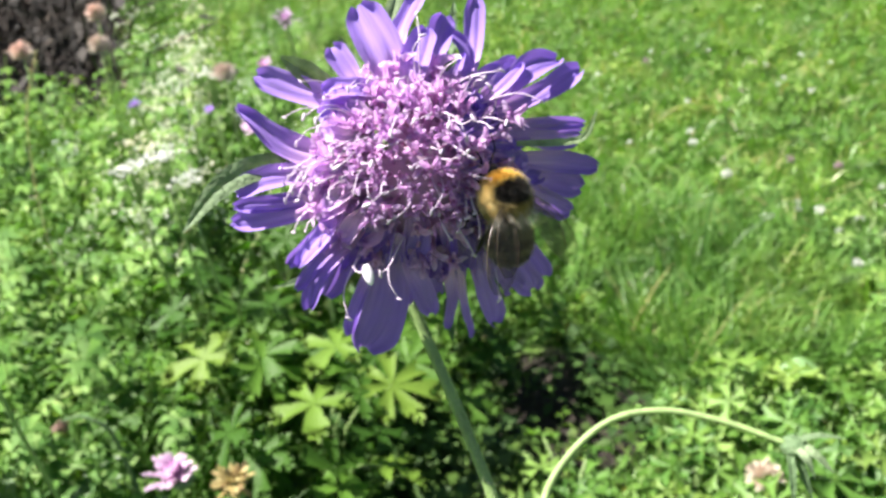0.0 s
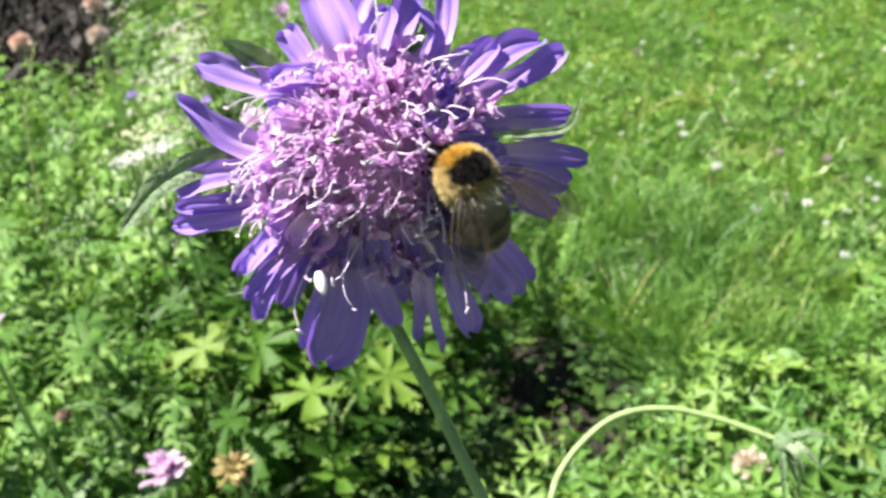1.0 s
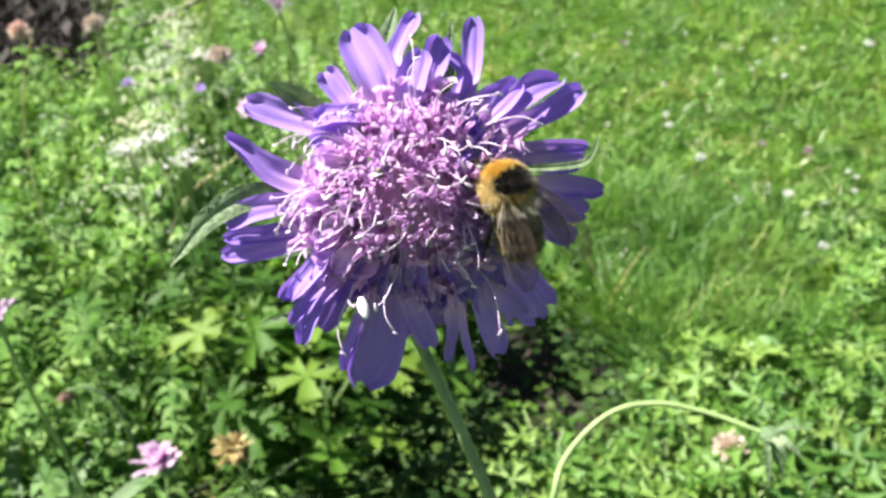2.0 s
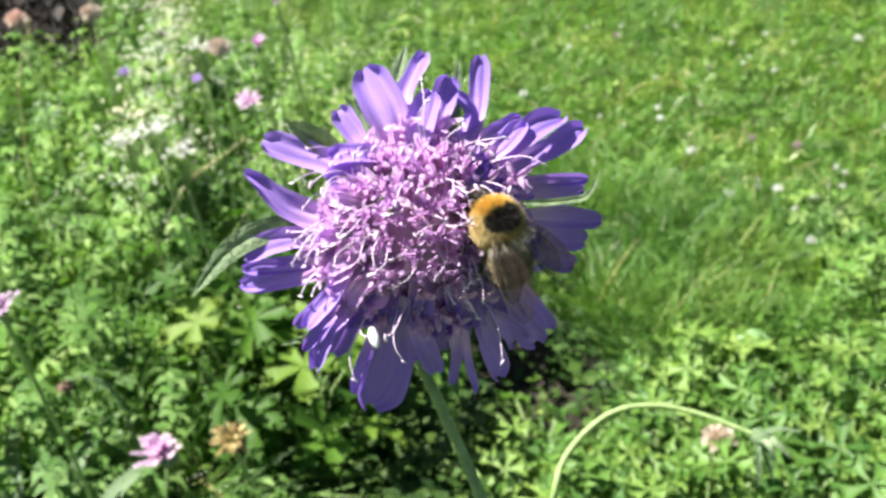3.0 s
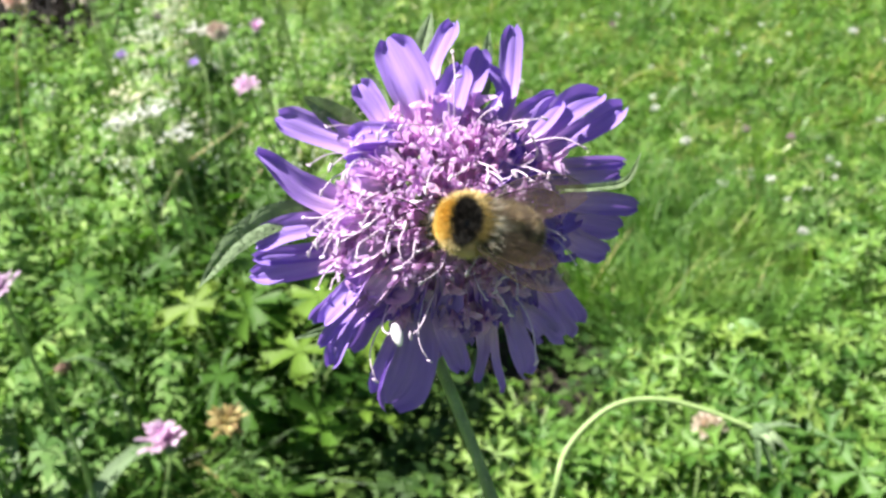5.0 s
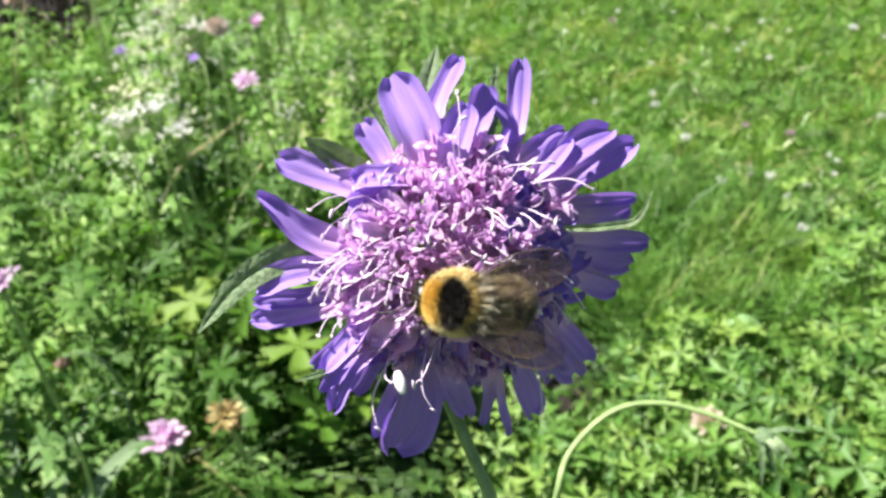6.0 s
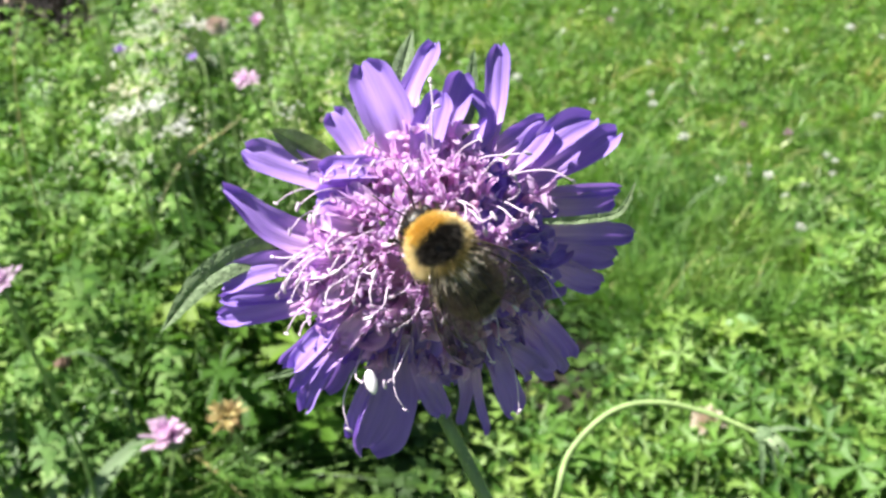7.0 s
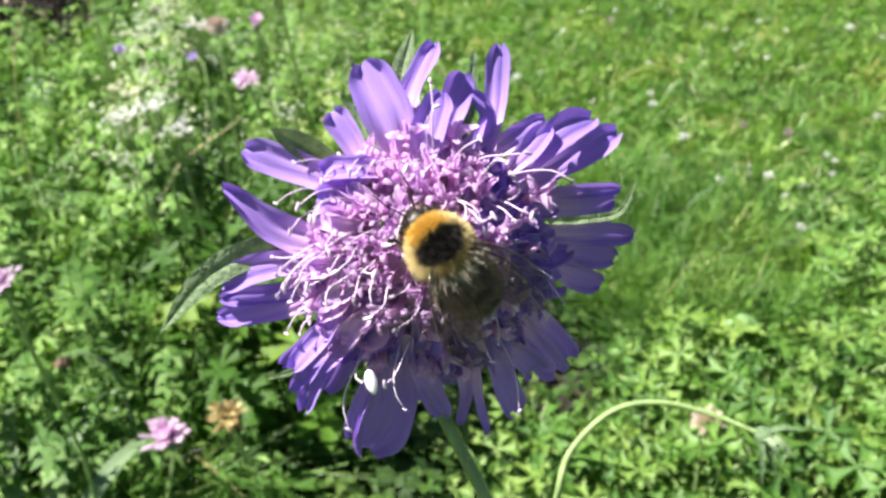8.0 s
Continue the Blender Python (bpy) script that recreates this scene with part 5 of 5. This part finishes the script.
def strap_leaves():
    """A rosette of broad strap leaves low in the near corner."""
    base = new("plantain_plant")
    base.location = (-0.27, 0.33, 0)
    tagged(base, "broad grey-green strap leaves in a loose rosette", "plant")
    for k, (a, L, w) in enumerate(((165, 0.20, 0.016), (110, 0.22, 0.013), (60, 0.18, 0.013), (205, 0.2, 0.013), (20, 0.18, 0.011), (140, 0.24, 0.015), (85, 0.21, 0.012))):
        d = Vector((math.cos(radians(a)), math.sin(radians(a)), 0))
        s = Vector((-d.y, d.x, 0))
        V, F = [], []
        for i in range(10):
            u = i / 9
            p = d * L * 0.75 * u ** 1.5 + Vector((0, 0, 0.26 * u - 0.12 * u ** 3))
            half = 0.5 * w * (0.3 + 2.6 * u * (1 - u) ** 0.7)
            for v in (-1, -0.5, 0, 0.5, 1):
                V.append(p + s * half * v + Vector((0, 0, 0.25 * half * abs(v))))
        F = [(i * 5 + j, i * 5 + j + 1, i * 5 + j + 6, i * 5 + j + 5) for i in range(9) for j in range(4)]
        part("leaf", V, F, BRACT, base)


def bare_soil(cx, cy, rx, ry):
    """A low patch of soil among the plants, dark to stand for the shade there."""
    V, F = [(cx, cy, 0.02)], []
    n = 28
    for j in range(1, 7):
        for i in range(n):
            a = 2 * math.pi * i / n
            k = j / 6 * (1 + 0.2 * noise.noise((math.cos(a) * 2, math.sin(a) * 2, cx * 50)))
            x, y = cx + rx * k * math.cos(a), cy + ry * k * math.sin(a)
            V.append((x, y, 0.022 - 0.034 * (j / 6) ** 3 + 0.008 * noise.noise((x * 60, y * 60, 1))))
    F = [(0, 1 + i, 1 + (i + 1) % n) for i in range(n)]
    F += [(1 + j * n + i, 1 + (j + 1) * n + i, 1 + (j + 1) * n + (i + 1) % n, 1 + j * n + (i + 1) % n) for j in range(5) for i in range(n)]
    tagged(part("bare_soil", V, F, SHADED_SOIL), "patch of soil coloured dark for the shade between the plants", "soil", kind="structure")


def stalk(foot, points, thick, mat, label, seed, ears=0):
    """A thin bare stalk; ears: how many dry spikelets stand off its upper end."""
    base = new("grass_stalk")
    base.location = foot
    tagged(base, label, "grass stalk", "tall grass stalks")
    foot = Vector(foot)
    line = arc([Vector((0, 0, 0))] + [Vector(p) - foot for p in points], 22)
    V, F = tube(line, [thick * (1 - 0.025 * i) for i in range(22)], 6)
    part("stem", V, F, mat, base)
    r = random.Random(seed)
    if ears:
        pile = Pile()
        for k in range(ears):
            i = 21 - int(9 * k / ears)
            d = (line[i] - line[i - 1]).normalized() + Vector((r.uniform(-0.6, 0.6), r.uniform(-0.6, 0.6), r.uniform(-0.2, 0.4)))
            m = stand(line[i] + d.normalized() * 0.003, d)
            V, F = ball(0.0008, 0.0008, 0.0032, (0, 0, 0), 6, 5)
            pile.add([m @ Vector(v) for v in V], F)
        pile.part("ear", STRAW, base, "pale dry grass ear")
    return base


def grass_stalks():
    pale, green = "pale dry grass stalk leaning over the meadow", "thin green grass stalk rising from the meadow"
    stalk((-0.30, 0.71, 0), ((-0.285, 0.715, 0.12), (-0.252, 0.72, 0.203), (-0.186, 0.72, 0.255)), 0.0009, STRAW, pale, 1, 9)
    stalk((-0.29, 0.90, 0), ((-0.285, 0.90, 0.243), (-0.248, 0.90, 0.338), (-0.235, 0.90, 0.37)), 0.0011, STEM, green, 2, 7)
    stalk((-0.15, 0.76, 0), ((-0.151, 0.75, 0.18), (-0.152, 0.75, 0.305), (-0.158, 0.75, 0.37)), 0.0010, STEM, green, 3)
    stalk((-0.275, 0.86, 0), ((-0.272, 0.85, 0.14), (-0.262, 0.85, 0.258), (-0.228, 0.85, 0.345)), 0.0011, STEM, green, 4, 8)
    stalk((-0.41, 0.74, 0), ((-0.40, 0.74, 0.2), (-0.385, 0.74, 0.30), (-0.36, 0.74, 0.36)), 0.0010, STRAW, pale, 5, 8)
    stalk((-0.20, 0.62, 0), ((-0.195, 0.62, 0.12), (-0.18, 0.62, 0.21), (-0.15, 0.62, 0.26)), 0.0010, STEM, green, 6, 6)
    stalk((-0.36, 0.55, 0), ((-0.358, 0.55, 0.12), (-0.35, 0.55, 0.20), (-0.33, 0.55, 0.26)), 0.0011, STEM, green, 7, 6)


def withered_bud():
    """A brown bud hanging from the end of an arched grey-green stalk."""
    base = new("withered_bud")
    foot = Vector((-0.22, 0.44, 0))
    base.location = foot
    tagged(base, "withered brown bud hanging from an arched grey-green stalk", "flower")
    line = arc([Vector(p) - foot for p in ((-0.22, 0.44, 0), (-0.221, 0.45, 0.09), (-0.224, 0.45, 0.165), (-0.229, 0.45, 0.199), (-0.244, 0.45, 0.211), (-0.258, 0.45, 0.208))], 26)
    V, F = tube(line, [0.0022 - 0.00006 * i for i in range(26)], 8)
    part("stalk", V, F, BRACT, base)
    r, pile = random.Random(5), Pile()
    c = line[-1]
    for k in range(26):
        d = Vector((r.uniform(-0.6, 0.3), r.uniform(-0.4, 0.4), r.uniform(-1.6, -0.3))).normalized()
        q = d.orthogonal().normalized() * 0.0016
        L = r.uniform(0.004, 0.009)
        pile.add([c - q, c + q, c + d * L + q * 1.3, c + d * L * 1.15, c + d * L - q * 1.3], [(0, 1, 2, 3, 4)])
    pile.part("bud", SEED_COAT, base, "shrivelled brown bud")


def oval_leaf():
    """A lone broad oval leaf low on the lawn's edge."""
    base = new("plantain_seedling")
    base.location = (0.29, 0.66, 0)
    tagged(base, "small plantain with one broad oval grey-green leaf", "plant")
    V, F = tube(arc([(0, 0, 0), (-0.004, 0.004, 0.03), (-0.012, 0.006, 0.055)], 7), [0.0010] * 7, 6)
    part("petiole", V, F, STEM, base)
    V = []
    for i in range(12):
        u = i / 11
        half = 0.011 * math.sin(math.pi * (0.06 + 0.92 * u)) ** 0.7
        for v in (-1, -0.5, 0, 0.5, 1):
            V.append((-0.014 + 0.036 * u, 0.006 + half * v - 0.004 * u, 0.055 + 0.010 * math.sin(2.6 * u) + 0.25 * half * v * v))
    F = [(i * 5 + j, i * 5 + j + 1, i * 5 + j + 6, i * 5 + j + 5) for i in range(11) for j in range(4)]
    part("leaf", V, F, PALE_LEAF, base)


# dark soil laid where the ground under the scabious lies in shade
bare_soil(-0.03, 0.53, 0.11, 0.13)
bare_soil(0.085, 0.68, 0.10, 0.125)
lawn()
surround()
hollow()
tuft()
meadow()
dark_bed()
broad_leaves()
strap_leaves()
clovers()
low_scabious = meadow_flowers()
for k, (x, y, z) in enumerate(((-0.258, 0.642, 0.298), (-0.236, 0.652, 0.303), (-0.215, 0.640, 0.285))):
    umbel((x, y, z), 0.013, 60 + k)
umbel((-0.118, 0.62, 0.311), 0.011, 70, 1, 0.0012)
umbel((-0.218, 0.75, 0.335), 0.010, 71, 2, 0.0016)
grass_stalks()
withered_bud()
oval_leaf()
bud = nodding_bud()


# ---- what moves ----
# the bee on the flower: seconds, place in millimetres, heading, dorsal lean sideways and upwards, nose-down
BEE = (
    (0.0, 9.3, -3.8, 5.7, 112, 0.55, 0.10), (0.2, 9.6, -4.1, 5.3, 112, 0.55, 0.1), (0.5, 9.2, -2.7, 6.4, 119, 0.5, 0.1),
    (1.0, 8.6, -2.1, 7.1, 124, 0.42, 0.10), (1.2, 8.9, -1.9, 6.8, 123, 0.42, 0.10), (1.5, 9.3, -0.2, 6.6, 122, 0.5, 0.2),
    (1.7, 9.7, 0.2, 6.1, 120, 0.5, 0.2), (2.8, 7.3, -0.8, 8.7, 118, 0.42, 0.05),
)
BEE_LATER = (
    (3.0, 8.0, 0.3, 8.0, 121, 0.42, 0.05), (3.5, 5.6, 1.4, 10.1, 128, 0.4, 0.05), (4.0, 3.0, 0.8, 11.8, 160, 0.1, 0.2),
    (4.2, 2.1, 0.2, 12.2, 166, 0.05, 0.2), (4.5, 1.7, -1.1, 12.3, 172, 0.0, 0.15), (4.7, 1.3, -1.0, 12.5, 172, 0.0, 0.1),
    (5.8, 0.3, -3.4, 12.2, 174, 0.0, 0.0), (6.0, -0.3, -3.7, 12.2, 176, 0.0, -0.05), (6.1, 0.2, -4.4, 11.8, 168, 0.0, 0.0),
    (6.2, 0.7, -3.7, 12.0, 156, 0.0, 0.0), (6.3, 1.1, -2.2, 12.4, 146, 0.05, 0.0), (6.4, 2.2, -0.9, 12.2, 140, 0.05, 0.0),
    (6.5, 1.0, 0.8, 12.6, 126, 0.1, 0.0),
)
BEE_REST = ((6.6, 0.9, 1.2, 12.6, 128, 0.1, 0.0), (6.7, 0.9, 0.9, 12.6, 129, 0.1, 0.0), (7.0, 0.9, 0.9, 12.6, 130, 0.1, 0.0), (8.0, 0.9, 0.9, 12.6, 130, 0.1, 0.0))


def head_at(t):
    for (a, m), (b, n) in zip(HEAD, HEAD[1:]):
        if a <= t <= b:
            return m.lerp(n, (t - a) / (b - a))
    return HEAD[-1][1]


def motions():
    shift = Matrix.Translation(-FOOT)
    walk(scab_head, [(t, shift @ m) for t, m in HEAD])
    rest = Vector(JOINT[-1][1]) - FOOT
    rows = []
    for t, j in JOINT:
        to = Vector(j) - FOOT
        rows.append((t, Matrix.Translation(to.normalized() * (to.length - rest.length)) @ rest.rotation_difference(to).to_matrix().to_4x4()))
    walk(lower_stem, rows)
    rows = []
    for (t, j), (_, m) in zip(JOINT, HEAD):
        j = Vector(j)
        to = m @ Vector((-0.0072, -0.001, -0.006)) - j
        start = j + to.normalized() * (to.length - 0.045)
        rows.append((t, shift @ Matrix.Translation(start) @ Vector((0, 0, 1)).rotation_difference(to).to_matrix().to_4x4()))
    walk(upper_stem, rows)
    rows = []
    for t, x, y, z, heading, lx, ly in BEE + BEE_LATER + BEE_REST:
        back = Vector((lx, ly, 1)).normalized()
        nose = Vector((math.cos(radians(heading)), math.sin(radians(heading)), 0))
        nose = (nose - back * nose.dot(back)).normalized()
        m = Matrix((nose.cross(back), nose, back)).transposed().to_4x4()
        m.translation = Vector((x, y, z)) * MM
        rows.append((t, head_at(t) @ m))
    walk(bumble, rows)
    r = random.Random(12)
    for ob, sx, fore in bee_wings:
        rows = []
        for k in range(81):
            t = k / 10
            beat = 1 if t < 6.45 else 0
            wide = (13 if fore else 8) + beat * r.uniform(-5, 6) + (14 if t < 1.8 else 0)
            if abs(t - 6.0) < 0.15 or abs(t - 4.7) < 0.15:
                wide = 14
            if not beat:
                wide = 13 if fore else 8
            rows.append((t, pose(sx * 1.5 * MM, -0.9 * MM if fore else -1.5 * MM, 1.9 * MM if fore else 1.5 * MM, 12 - beat * r.uniform(0, 16), 0, sx * wide)))
        walk(ob, rows)
    # the low scabious nods in the breeze
    foot = low_scabious.location.copy()
    rest = Vector((-0.175, 0.400, 0.179)) - foot
    nod = ((0, -0.165, 0.204), (0.5, -0.166, 0.202), (1, -0.172, 0.197), (1.5, -0.178, 0.192), (3, -0.180, 0.186), (4, -0.176, 0.184), (4.5, -0.177, 0.183), (6, -0.175, 0.177), (7, -0.175, 0.179), (8, -0.175, 0.179))
    rows = []
    for t, x, z in nod:
        to = Vector((x, 0.400, z)) - foot
        rows.append((t, Matrix.Translation(foot + to.normalized() * (to.length - rest.length)) @ rest.rotation_difference(to).to_matrix().to_4x4()))
    walk(low_scabious, rows)
    base = bud.location.copy()
    sway = ((0, 0.15, -1.52), (0.5, 0.21, -1.86), (1, 0.29, -1.52), (1.5, 0.47, -0.83), (3, 0.18, -0.86), (3.5, 0.15, -0.68), (4, 0.13, -0.76), (4.5, 0.2, -0.66), (6, 0.35, 0.08), (6.5, 0.27, -0.1), (7, 0, 0), (8, 0, 0))
    walk(bud, [(t, pose(*base, b, a, 0)) for t, a, b in sway])


motions()
